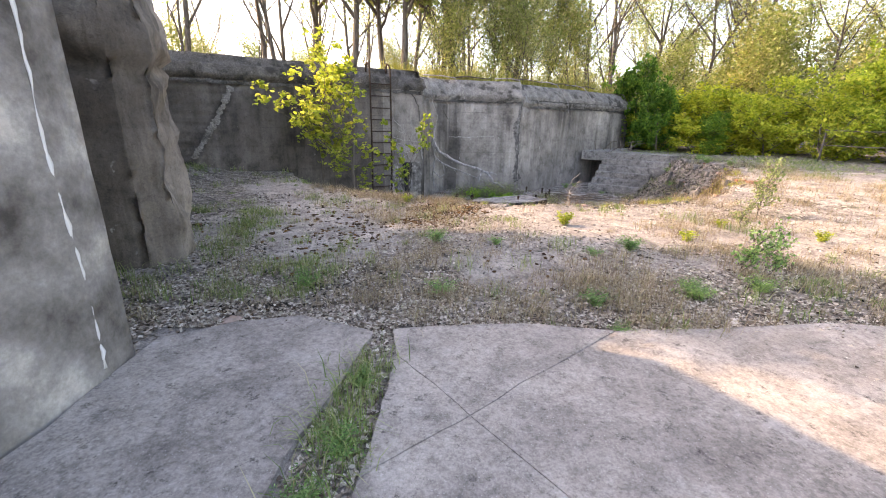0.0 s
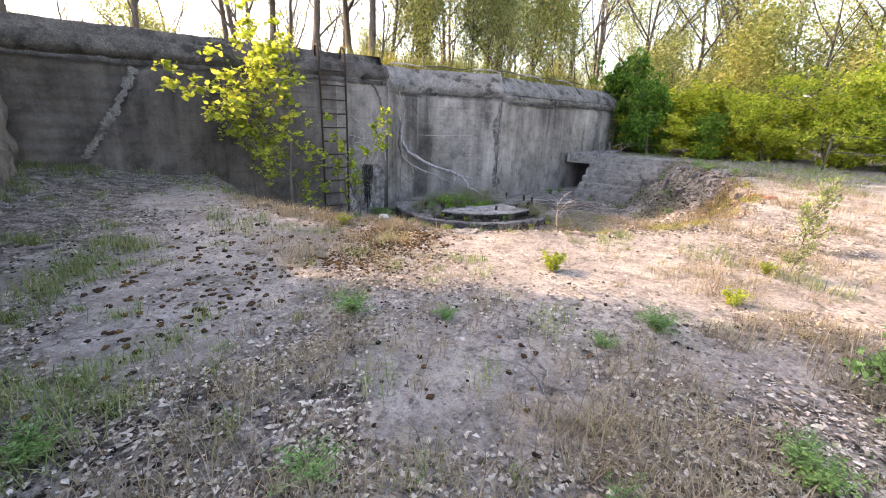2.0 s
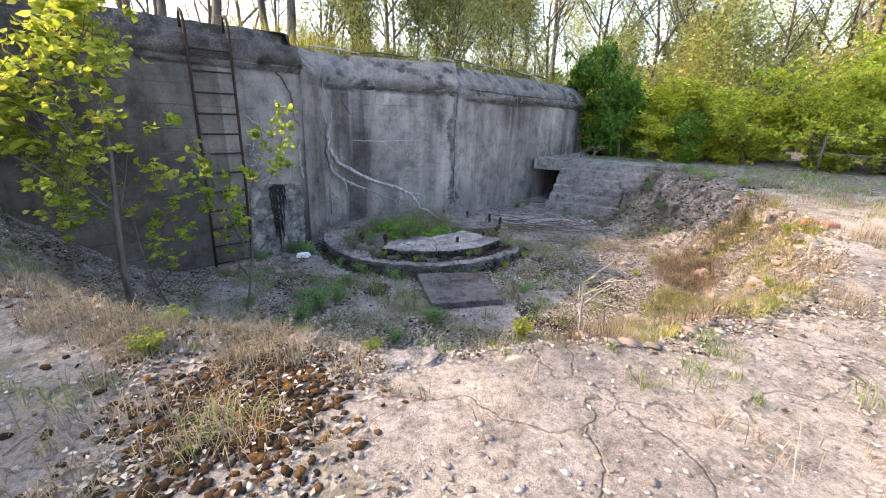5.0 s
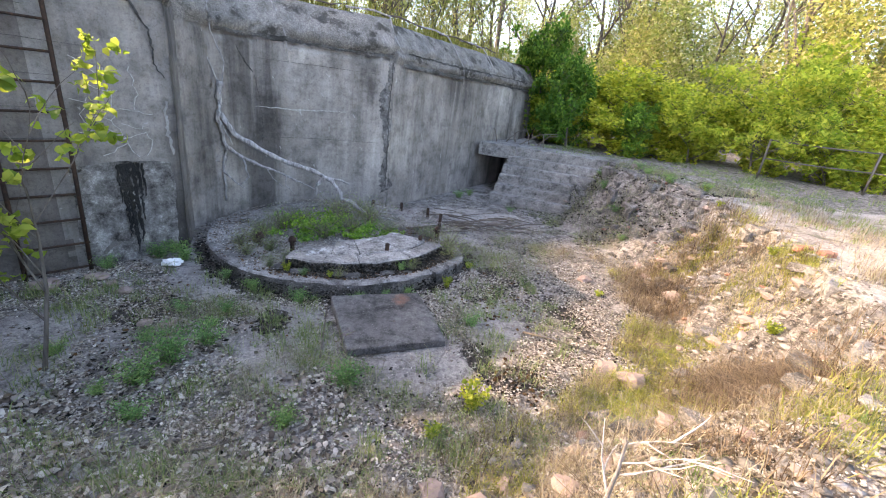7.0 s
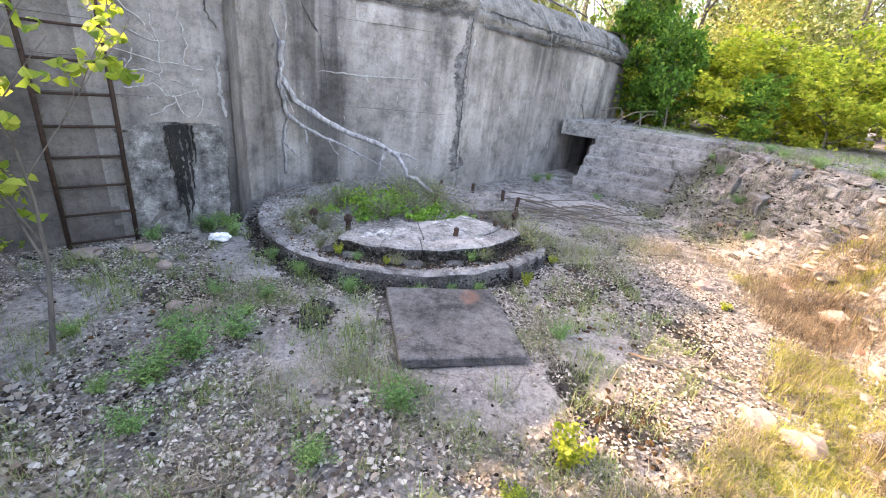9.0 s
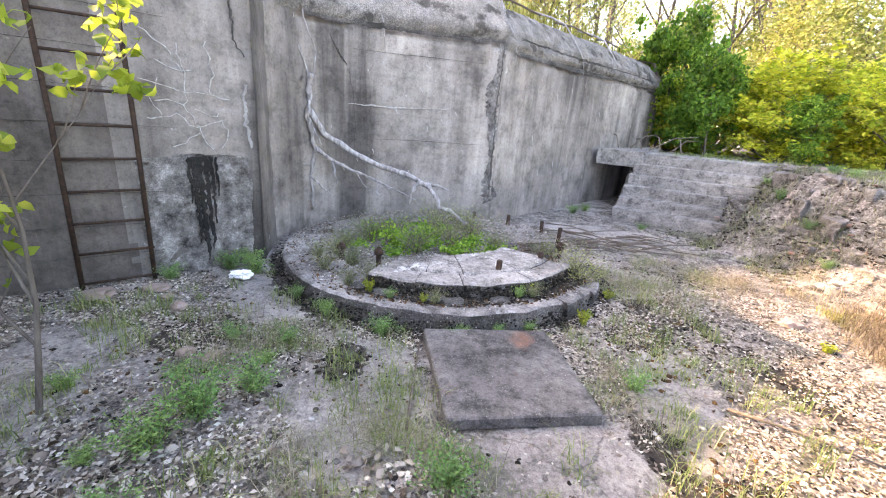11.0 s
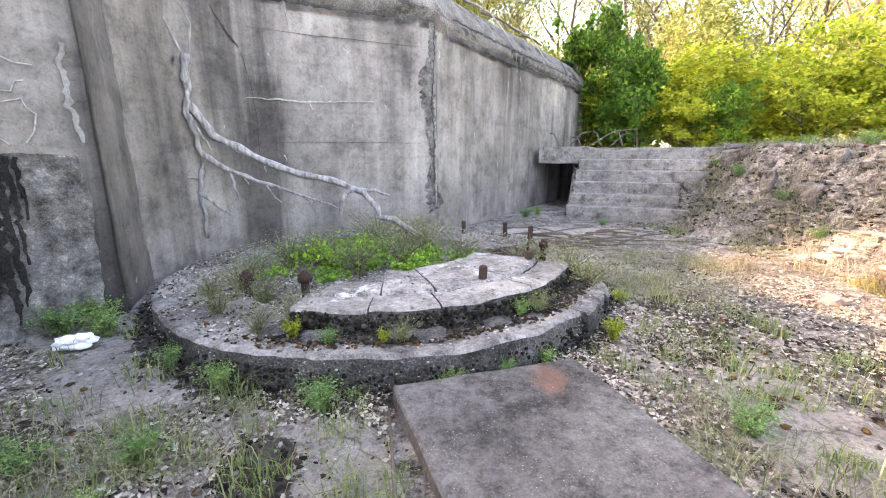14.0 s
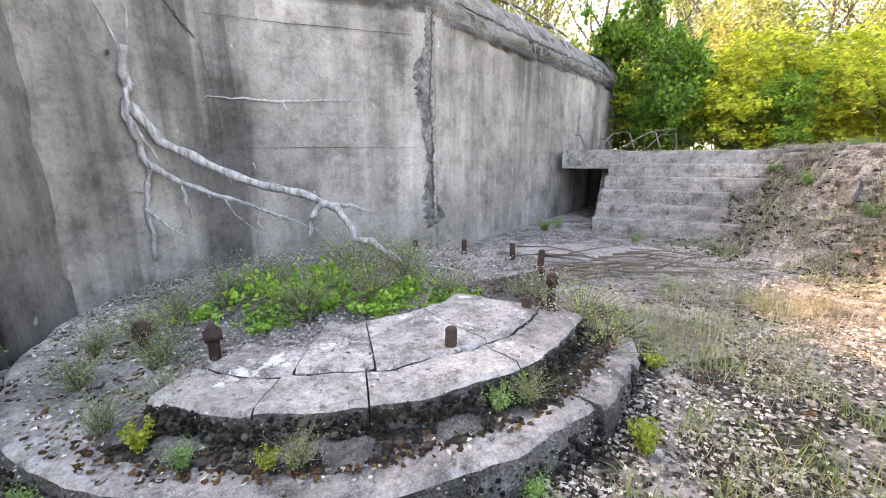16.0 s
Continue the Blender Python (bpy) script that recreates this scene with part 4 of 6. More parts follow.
ribbon("pale_scar", on_a, [(-0.66, 1.95), (-0.67, 1.6), (-0.64, 1.3)], [0.02, 0.035, 0.02], M_PALE, "pale plaster scar beside the wall corner", seed=10)
for j, (x, z0, w) in enumerate(((-1.15, 0.75, 0.03), (-1.11, 0.3, 0.05), (-1.07, 0.1, 0.06), (-1.02, 0.22, 0.045), (-0.98, 0.5, 0.03), (-0.94, 0.8, 0.022))):
    ribbon("tar_run", on_a, [(x, 1.21), (x, 0.95), (x + 0.005, z0 + 0.2), (x, z0)], [w, w * 0.9, w * 0.7, 0.01], M_TAR, "black tar run down rough concrete", off=0.026, seed=110 + j, wobble=0.01)
px, pz = np.meshgrid(np.linspace(-1.52, -0.67, 40), np.linspace(-0.1, 1.22, 56))
ex = np.clip(np.minimum(px + 1.52, -0.67 - px) / 0.05, 0, 1)
wob = nz(px, pz, 7.0, 3)
qx = px + 0.03 * nz(pz, px, 5.0, 1) * (1 - ex)
qz = pz + np.where(pz > 1.15, 0.04 * nz(px, pz, 5.0, 4), 0)
pv = [tuple(on_a(x, z, 0.008 + 0.006 * w)) for x, z, w in zip(qx.ravel(), qz.ravel(), wob.ravel())]
pid = np.arange(px.size).reshape(px.shape)
pf = np.stack([pid[:-1, :-1], pid[:-1, 1:], pid[1:, 1:], pid[1:, :-1]], -1).reshape(-1, 4)
tagged(raw("rough_patch", pv, pf, M_PEBBLY), "rough exposed stone patch low on the wall", "stain", kind="structure")
ribbon("broken_joint", on_b, [(2.5, 2.95), (2.46, 2.5), (2.38, 2.3), (2.4, 1.95), (2.46, 1.6), (2.48, 1.1), (2.45, 0.75), (2.55, 0.4)], [0.12, 0.08, 0.2, 0.2, 0.12, 0.09, 0.16, 0.28], M_PEBBLY,
       "spalled vertical joint with exposed stone", off=0.008, seed=13)
ribbon("wall_crack", on_b, [(2.52, 2.9), (2.5, 2.4), (2.47, 1.9), (2.5, 1.4), (2.5, 0.6)], [0.014] * 5, M_CRACK, "dark crack beside the spalled joint", off=0.018, seed=14)
ribbon("wall_crack", on_b, [(-0.12, 2.75), (0.02, 2.5), (0.1, 2.4)], [0.012, 0.03, 0.01], M_CRACK, "short dark crack in the wall", seed=15)
ribbon("wall_crack", on_b, [(0.12, 2.35), (0.2, 1.9), (0.22, 1.5), (0.2, 1.1)], [0.006] * 4, M_CRACK, "hairline crack in the wall", seed=16)
ribbon("wall_crack", on_a, [(-1.0, 3.1), (-0.86, 2.95), (-0.74, 2.7), (-0.72, 2.35), (-0.64, 2.2)], [0.03, 0.025, 0.018, 0.015, 0.012], M_CRACK, "dark open crack at the wall corner", seed=17)
ribbon("wall_crack", on_a, [(-4.6, 2.98), (-4.75, 2.6), (-5.0, 2.1), (-5.35, 1.5)], [0.12, 0.09, 0.12, 0.1], M_RAG, "broken edge of the lost wall skin", seed=18)
ribbon("lime_crack", on_a, [(-9.5, 3.42), (-7, 3.43), (-5.5, 3.42), (-4, 3.4)], [0.02] * 4, M_LIME, "pale line along the coping ledge", off=-0.085, seed=19, step=0.1)
# Dark ribbons paint the shadow line along the broken coping lip.
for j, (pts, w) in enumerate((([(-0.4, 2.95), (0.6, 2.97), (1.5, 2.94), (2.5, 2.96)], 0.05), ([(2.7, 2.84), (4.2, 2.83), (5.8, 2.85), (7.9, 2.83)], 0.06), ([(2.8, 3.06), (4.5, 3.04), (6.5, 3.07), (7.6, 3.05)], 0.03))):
    ribbon("coping_break_shadow", on_b, pts, [w, w * 1.5, w * 0.6, w], M_MOSS_SHADOW, "broken joint under the wall coping with its shadow line painted dark", off=0.05, seed=40 + j, step=0.05)
ribbon("coping_break_shadow", on_a, [(-6.5, 3.08), (-4.4, 3.06), (-2.5, 3.09), (-0.7, 3.06)], [0.05, 0.08, 0.06, 0.09], M_MOSS_SHADOW, "broken joint under the wall coping with its shadow line painted dark", off=0.04, seed=44, step=0.05)

# ---- floor slabs beside the start ----
JX, JY = 0.13, 1.5


def slab_piece(name, corners, z1, mat, label, jag=0.012):
    ob = block(name, corners, 0.95, z1, mat, jag=jag, cuts=6, bevel=0.0015)
    return tagged(ob, label, "slab", kind="structure")


D1, D2 = Vector((0.771, 0.636)), Vector((0.62, -0.785))
N1, N2 = Vector((-0.636, 0.771)) * 0.0015, Vector((0.785, 0.62)) * 0.0015
J = Vector((JX, JY))


def xy(v):
    return (v.x, v.y)


slab_piece("floor_slab_1", [xy(J + N1 + N2), xy(J + D1 * 1.22 + N1), (0.6, 2.36), (-0.3, 2.26), xy(J - D2 * 0.6 + N2)], 1.152, M_FLOOR, "pale concrete floor slab with broken edge")
slab_piece("floor_slab_2", [xy(J - N1 + N2), xy(J + D2 * 5 + N2), (4.2, -2.5), (4.15, 2.2), (2.6, 2.44), (1.6, 2.32), xy(J + D1 * 1.22 - N1)], 1.151, M_FLOOR, "wide concrete floor slab partly in sun")
slab_piece("floor_slab_3", [xy(J - N1 - N2), xy(J - D1 * 0.55 - N1), (-0.36, 0.2), (-0.3, -2.5), xy(J + D2 * 5 - N2)], 1.15, M_FLOOR, "large worn concrete floor slab")
slab_piece("floor_slab_4", [xy(J + N1 - N2), xy(J - D2 * 0.6 - N2), (-0.26, 1.5), xy(J - D1 * 0.55 + N1)], 1.151, M_FLOOR, "small corner of concrete floor slab")
slab_piece("floor_slab_5", [(-0.62, 0.9), (-0.5, 1.7), (-0.42, 2.2), (-0.9, 2.42), (-1.3, 2.3), (-1.62, 2.1), (-1.6, 0.4), (-1.7, -2.5), (-0.75, -2.5)], 1.148, M_FLOOR, "grey concrete floor slab with scattered chips", 0.02)


# rim of broken concrete along the pit
rim_rng = np.random.default_rng(11)
rim_group = "broken rim blocks"
for i in range(44):
    a = radians(212 + i * 3.5 + rim_rng.uniform(-2, 2))
    r = 5.86 + rim_rng.uniform(-0.12, 0.12)
    x, y = CX + r * math.cos(a), CY + r * math.sin(a)
    w, d = rim_rng.uniform(0.09, 0.2), rim_rng.uniform(0.05, 0.11)
    t = a + math.pi / 2 + rim_rng.uniform(-0.4, 0.4)
    cs = [(x + math.cos(t) * sx * w + math.cos(a) * sy * d, y + math.sin(t) * sx * w + math.sin(a) * sy * d) for sx, sy in ((-1, -1), (1, -1), (0.8, 1), (-1, 0.9))]
    z = gz(x, y)
    ob = block("rim_block", cs, z - 0.15, z + rim_rng.uniform(-0.015, 0.03), M_STEP, jag=0.05, cuts=3, bevel=0.015)
    tagged(ob, "broken pale concrete block on the pit rim", "rubble", rim_group)

# ---- root on the wall ----
root = thing("dead_root", "bleached dead root hanging down the concrete wall", "root", place=(1.6, 13.0, 0.3))
inv = Matrix.Translation(-root.location)


def root_part(pts, r0, r1, label=""):
    r0, r1 = r0 * 0.9, r1 * 0.9
    P = [Vector(p) for p in pts]
    fine = []
    for a, b in zip(P[:-1], P[1:]):
        for i in range(4):
            fine.append(a.lerp(b, i / 4) + Vector((fbm(a + b * 0.3 * i, 5), fbm(b + a * 0.2 * i, 4), fbm(a + b * i, 6))) * r0 * 0.8)
    fine.append(P[-1])
    n = len(fine)
    rad = [(r0 + (r1 - r0) * i / (n - 1)) * (1 + 0.2 * math.sin(i * 2.3)) for i in range(n)]
    o = capped_tube("root_limb", fine, rad, M_ROOT, None, 8, label)
    o.parent, o.matrix_parent_inverse = root, inv


root_part([(-0.33, 13.5, 2.2), (-0.36, 13.5, 1.9), (-0.38, 13.5, 1.55), (-0.3, 13.55, 1.2), (-0.36, 13.55, 0.82), (-0.35, 13.5, 0.3)], 0.055, 0.022)
root_part([(-0.37, 13.5, 1.75), (-0.17, 13.58, 1.4), (0.28, 13.6, 1.14), (0.8, 13.55, 0.96), (1.2, 13.35, 0.86), (1.36, 13.22, 0.78), (1.55, 13.05, 0.55), (1.95, 12.8, 0.32)], 0.05, 0.035)
root_part([(-0.3, 13.52, 1.2), (-0.07, 13.55, 1.04), (0.27, 13.58, 0.89), (0.52, 13.6, 0.8), (0.8, 13.6, 0.65)], 0.035, 0.012)
root_part([(1.3, 13.28, 0.82), (1.5, 13.3, 0.8), (1.68, 13.28, 0.74)], 0.026, 0.014, "dark broken stub")
root_part([(0.5, 13.6, 0.8), (0.75, 13.5, 0.72), (0.95, 13.4, 0.66), (1.2, 13.3, 0.56)], 0.016, 0.006)
root_part([(0.3, 13.58, 0.88), (0.4, 13.5, 0.72), (0.62, 13.4, 0.55)], 0.009, 0.004)
root_part([(0.62, 13.58, 0.76), (0.6, 13.5, 0.62), (0.75, 13.45, 0.48)], 0.01, 0.004)
root_part([(-0.36, 13.5, 0.95), (-0.6, 13.45, 1.0), (-0.72, 13.35, 1.02)], 0.009, 0.004)
root_part([(1.95, 12.8, 0.32), (2.2, 12.75, 0.3), (2.5, 12.7, 0.24)], 0.016, 0.006)
root_part([(-0.36, 13.48, 1.62), (-0.28, 13.5, 1.42), (-0.2, 13.52, 1.25)], 0.02, 0.008)
root_part([(1.25, 13.3, 0.85), (1.14, 13.3, 0.7), (1.1, 13.3, 0.5)], 0.04, 0.02)
root_part([(-0.05, 13.55, 1.02), (-0.02, 13.5, 0.85), (0.02, 13.5, 0.72), (-0.1, 13.5, 0.6)], 0.02, 0.008)
root_part([(-0.36, 13.5, 0.8), (-0.2, 13.45, 0.65), (-0.02, 13.4, 0.55)], 0.02, 0.008)
root_part([(-0.33, 13.5, 2.15), (-0.5, 13.45, 2.6), (-0.52, 13.42, 3.0), (-0.4, 13.5, 3.3)], 0.012, 0.007)
root_part([(-0.3, 13.5, 2.1), (-0.25, 13.48, 2.5), (-0.4, 13.48, 2.9), (-0.45, 13.6, 3.3)], 0.010, 0.006)
for j, (x0, w) in enumerate(((0.3, 1.4), (2.4, 1.6), (4.2, 1.4), (5.6, 1.0))):
    vine = thing("dry_vine", "thin dry vine draped over the wall coping", "vine", "vines over the coping", place=tuple(on_b(x0, 3.6, -0.4)))
    iv = Matrix.Translation(-vine.location)
    pts = [on_b(x0 - 0.7, 3.72, -0.5), on_b(x0 - 0.2, 3.74, -0.45), on_b(x0 + 0.1, 3.68, -0.36), on_b(x0 + 0.22, 3.4, -0.18), on_b(x0 + 0.3, 3.05, 0.03), on_b(x0 + 0.33, 2.7, 0.05)]
    o = capped_tube("stem", pts, [0.02, 0.018, 0.016, 0.013, 0.01, 0.006], M_ROOT, None, 6)
    o.parent, o.matrix_parent_inverse = vine, iv
    pts = [on_b(x0, 3.7, -0.5), on_b(x0 + w * 0.4, 3.76, -0.5), on_b(x0 + w * 0.8, 3.7, -0.45), on_b(x0 + w, 3.78, -0.6)]
    o = capped_tube("stem", pts, [0.022, 0.02, 0.016, 0.01], M_TWIG, None, 6)
    o.parent, o.matrix_parent_inverse = vine, iv


# ---- trees, bushes, weeds ----
def grow(seed, height, r0, levels=3, spread=0.7, lift=0.5, limbs=6, bare=0.35):
    """Branches as (points, radii), and the tips of the twigs."""
    r = random.Random(seed)
    out, tips = [], []

    def branch(p, d, length, rad, lvl):
        n = 4
        pts, rr = [p.copy()], [rad]
        for i in range(n):
            d = (d + Vector((r.uniform(-1, 1), r.uniform(-1, 1), r.uniform(-0.3, 0.7))) * 0.17).normalized()
            p = p + d * length / n
            pts.append(p.copy())
            rr.append(rad * (1 - 0.72 * (i + 1) / n))
        out.append((pts, rr))
        if lvl >= levels:
            tips.extend(pts[1:])
            return
        k = limbs if lvl == 0 else max(2, limbs - 1 - lvl)
        for j in range(k):
            f = bare + (1 - bare) * (j + r.random()) / k if lvl == 0 else 0.25 + 0.75 * (j + r.random()) / k
            x = f * n
            i = min(int(x), n - 1)
            q = pts[i].lerp(pts[i + 1], x - i)
            a = r.uniform(0, 2 * math.pi)
            side = Vector((math.cos(a), math.sin(a), 0))
            nd = (d * lift + side * spread + Vector((0, 0, 0.25))).normalized()
            branch(q, nd, length * r.uniform(0.4, 0.62), max(rr[i] * r.uniform(0.45, 0.65), 0.004), lvl + 1)

    branch(Vector((0, 0, -0.1)), Vector((r.uniform(-0.1, 0.1), r.uniform(-0.1, 0.1), 1)).normalized(), height, r0, 0)
    return out, tips


def make_tree(name, label, category, group, seed, height, r0, leaves, leaf_size, mat, spreadleaf=0.5, levels=3, limbs=6, bare=0.35, spread=0.7, bark=None, lift=0.5, clumps=0, broad=False):
    tree = thing(name, label, category, group)
    limbs_list, tips = grow(seed, height, r0, levels, spread, lift, limbs, bare)
    v, f = tubes(limbs_list, 5)
    raw("trunk", v, f, bark or M_BARK, tree, smooth=True)
    if leaves:
        r = np.random.default_rng(seed)
        tip = np.array([tuple(t) for t in tips])
        pick = tip[r.integers(0, len(tip), leaves)]
        c = pick + r.normal(0, spreadleaf * 0.4, (leaves, 3))
        if clumps:
            cen = tip[r.integers(0, len(tip), clumps)] + r.normal(0, spreadleaf * 0.4, (clumps, 3))
            c = cen[r.integers(0, clumps, leaves)] + r.normal(0, 0.4, (leaves, 3)) * r.uniform(0.25, 1.0, leaves)[:, None] * spreadleaf * 0.7
        c[:, 2] = np.maximum(c[:, 2], 0.03)
        lv, lf = (broad_leaves if broad else leaf_quads)(c, r.uniform(0.6, 1.3, leaves) * leaf_size, 0.3, 0.65, seed)
        raw("crown", lv, lf, mat, tree)
    return tree


def place(ob, x, y, z=None, turn=0.0, size=1.0, tall=None):
    ob.matrix_basis = pose(x, y, gz(x, y) if z is None else z, 0, 0, turn) @ Matrix.Diagonal((size, size, tall or size, 1))
    return ob


def again(ob, x, y, z=None, turn=0.0, size=1.0, tall=None):
    c = copy_thing(ob, Matrix.Identity(4))
    return place(c, x, y, z, turn, size, tall)


rt = random.Random(5)
# the young tree in the pit by the ladder
sap = make_tree("young_tree", "young tree with bright yellow-green spring leaves", "tree", "", 21, 2.2, 0.03, 1500, 0.09, M_YOUNG, 0.22, 3, 7, 0.3, 0.62, clumps=170, broad=True)
place(sap, -1.9, 8.75, None, 40, 1.4, 1.05)
sap2 = make_tree("young_tree", "slender young shoot with bright spring leaves", "tree", "", 23, 1.5, 0.018, 380, 0.08, M_YOUNG, 0.16, 2, 6, 0.25, 0.5, clumps=60, broad=True)
place(sap2, -1.0, 9.35, None, 10, 1.1)

again(sap2, -2.2, 8.5, None, 130, 1.0, 0.8)
again(sap2, -1.7, 9.1, None, 200, 1.1, 0.7)
again(sap2, -2.7, 9.3, None, 290, 1.2, 1.0)

# bushes beyond the deck and on the bank
bush_set = [make_tree("bush", "dense bright green spring bush at the wood edge", "bush", "wood edge bushes", 31 + i, 2.6, 0.05, 8000, 0.12, M_BUSH, 0.42, 3, 9, 0.02, 0.95, lift=0.35, clumps=330) for i in range(4)]
front = [(9.3, 19.2), (10.7, 17.7), (12.0, 16.3), (13.2, 15.0), (14.6, 13.9), (16.2, 12.7), (17.8, 11.2), (19.2, 9.4), (20.4, 7.2), (21.0, 4.8)]
back = [(10.0, 21.2), (12.0, 19.4), (13.8, 17.7), (15.4, 16.3), (17.2, 15.0), (19.0, 13.2), (20.8, 11.0), (22.3, 8.2), (23, 5)]
spots = [(x, y, 1.0, 0.85) for x, y in front] + [(x, y, 1.3, 1.05) for x, y in back]
for i, (x, y, s, tall) in enumerate(spots):
    b = bush_set[i] if i < 4 else copy_thing(bush_set[i % 4], Matrix.Identity(4))
    place(b, x + rt.uniform(-0.3, 0.3), y + rt.uniform(-0.3, 0.3), 0.7, rt.uniform(0, 360), s * rt.uniform(0.85, 1.15), tall * rt.uniform(0.75, 1.15))
vinebush = make_tree("vine_thicket", "dark green leafy vine thicket against the wall end", "bush", "vine thickets", 41, 2.0, 0.04, 7000, 0.12, M_DARKBUSH, 0.42, 3, 9, 0.02, 0.9, lift=0.35, clumps=240, broad=True)
place(vinebush, 9.0, 18.0, 1.2, 20, 0.85, 1.0)
again(vinebush, 8.6, 19.8, 1.2, 140, 1.0, 1.35)
again(vinebush, 10.3, 16.9, 1.2, 240, 0.65, 0.6)

# thicket on the bank above the pit wall
bank = [make_tree("bank_shrub", "loose yellow-green shrub on the grassy bank", "bush", "bank shrubs", 51 + i, 2.2, 0.035, 4200, 0.075, M_TREELEAF, 0.5, 3, 8, 0.05, 0.75) for i in range(2)]
for i, (x, y, s) in enumerate(((0.6, 16.6, 0.85), (1.9, 17.2, 1.0), (3.0, 17.6, 1.1), (4.2, 18.6, 1.1), (5.6, 19.8, 1.1), (-0.4, 17.5, 0.9), (2.6, 16.5, 0.8), (6.8, 20.9, 1.0), (-9.5, 9.5, 1.0), (-8, 8.7, 0.8))):
    b = bank[i] if i < 2 else copy_thing(bank[i % 2], Matrix.Identity(4))
    place(b, x, y, None, rt.uniform(0, 360), s * 1.1, s * 1.45)
# Shrubs added behind the pillar, mostly out of view, to shade the apron.
side = [make_tree("side_shrub", "tangled shrub added behind the broken pillar to cast shade", "bush", "side shrubs", 61 + i, 2.0, 0.03, 2600, 0.08, M_DARKBUSH, 0.6, 3, 8, 0.05, 0.8) for i in range(1)]
for i, (x, y, z, s) in enumerate(((-5.2, 5.5, None, 1.0), (-6.7, 5.9, None, 1.05), (-4.7, 4.9, None, 0.9), (-8.6, 9.0, None, 0.4))):
    b = side[0] if i == 0 else copy_thing(side[0], Matrix.Identity(4))
    place(b, x, y, z, rt.uniform(0, 360), s)

# woods behind
tree_set = [make_tree("woodland_tree", "tall woodland tree with thin early spring foliage", "tree", "woodland trees", 71 + i, 11.0, 0.17, 6000 if i < 3 else 1300, 0.16, M_TREELEAF, 0.9, 4, 6, 0.25, 0.62) for i in range(5)]
k = 0
for ring, n, jit in ((25, 24, 2.5), (33, 30, 3.5), (44, 36, 5), (60, 44, 6)):
    for j in range(n):
        a = radians(-25 + 175 * (j + rt.uniform(0.1, 0.9)) / n)
        x, y = CX + (ring + rt.uniform(-jit, jit)) * math.cos(a), CY - 4 + (ring + rt.uniform(-jit, jit)) * math.sin(a)
        if y < 3 and x < 12:
            continue
        s = rt.uniform(0.75, 1.25)
        left = a > radians(98)
        t = tree_set[(3 + k % 2) if left and k % 4 else k % 5] if k >= 5 else tree_set[k]
        t = t if k < 5 else copy_thing(t, Matrix.Identity(4))
        place(t, x, y, None, rt.uniform(0, 360), s, s * rt.uniform(0.85, 1.2))
        k += 1
under = make_tree("understorey", "pale green understorey growth in the wood", "bush", "understorey", 91, 4.6, 0.06, 7000, 0.15, M_TREELEAF, 0.9, 3, 9, 0.05, 0.85)
k = 0
for ring, n in ((23, 20), (30, 26), (40, 32), (55, 40)):
    for j in range(n):
        a = radians(-25 + 175 * (j + rt.uniform(0.1, 0.9)) / n)
        x, y = CX + ring * math.cos(a), CY - 4 + ring * math.sin(a)
        if y < 3 and x < 12:
            continue
        if (a > radians(98) or radians(62) < a) and ring < 36:
            continue
        t = under if k == 0 else copy_thing(under, Matrix.Identity(4))
        place(t, x, y, None, rt.uniform(0, 360), rt.uniform(0.8, 1.3))
        k += 1


# broad trees added on the bank, crowns out of view, to shade the deck
broad = make_tree("broad_tree", "large leafy tree added to cast shade, its crown out of view", "tree", "bank trees", 95, 6.6, 0.16, 15000, 0.2, M_DENSELEAF, 0.95, 3, 10, 0.38, 0.75)
for j, (x, y) in enumerate(((-3.8, 17.4), (-1.7, 17.1), (0.4, 17.5), (-2.5, 19.5), (-0.1, 20.1), (2.9, 19.9), (-5.6, 18.4))):
    place(broad if j == 0 else copy_thing(broad, Matrix.Identity(4)), x, y, 3.3, 67 * j, 0.95, 1.08)


# two small copies added behind the pillar to shade the foreground apron
for x, y, s in ((-6.3, 5.8, 0.36), (-4.7, 5.3, 0.32)):
    again(broad, x, y, None, 50 * x, s, 0.78)

# low plants
def make_weed(name, label, seed, n_stem, height, leaves, size, mat, reach=0.5):
    w = thing(name, label, "weed", name + " plants")
    r = random.Random(seed)
    br, tips = [], []
    for i in range(n_stem):
        a, l = r.uniform(0, 6.283), r.uniform(0.2, reach)
        h = height * r.uniform(0.6, 1.1)
        p = [Vector((0.02 * math.cos(a), 0.02 * math.sin(a), -0.03)), Vector((math.cos(a) * l * 0.35 * height, math.sin(a) * l * 0.35 * height, h * 0.55)), Vector((math.cos(a) * l * height, math.sin(a) * l * height, h))]
        br.append((p, [0.004, 0.003, 0.0015]))
        tips += [p[0].lerp(p[1], 0.6), p[1], p[1].lerp(p[2], 0.5), p[2]]
    v, f = tubes(br, 4)
    raw("stem", v, f, M_TWIG, w)["kind"] = "stuff"
    rr = np.random.default_rng(seed)
    tip = np.array([tuple(t) for t in tips])
    c = tip[rr.integers(0, len(tip), leaves)] + rr.normal(0, height * 0.09, (leaves, 3))
    c[:, 2] = np.maximum(c[:, 2], 0.01)
    lv, lf = (broad_leaves if size > 0.045 else leaf_quads)(c, rr.uniform(0.5, 1.3, leaves) * size, 0.4, 0.6 if size > 0.045 else 0.45, seed)
    raw("leaves", lv, lf, mat, w)
    return w


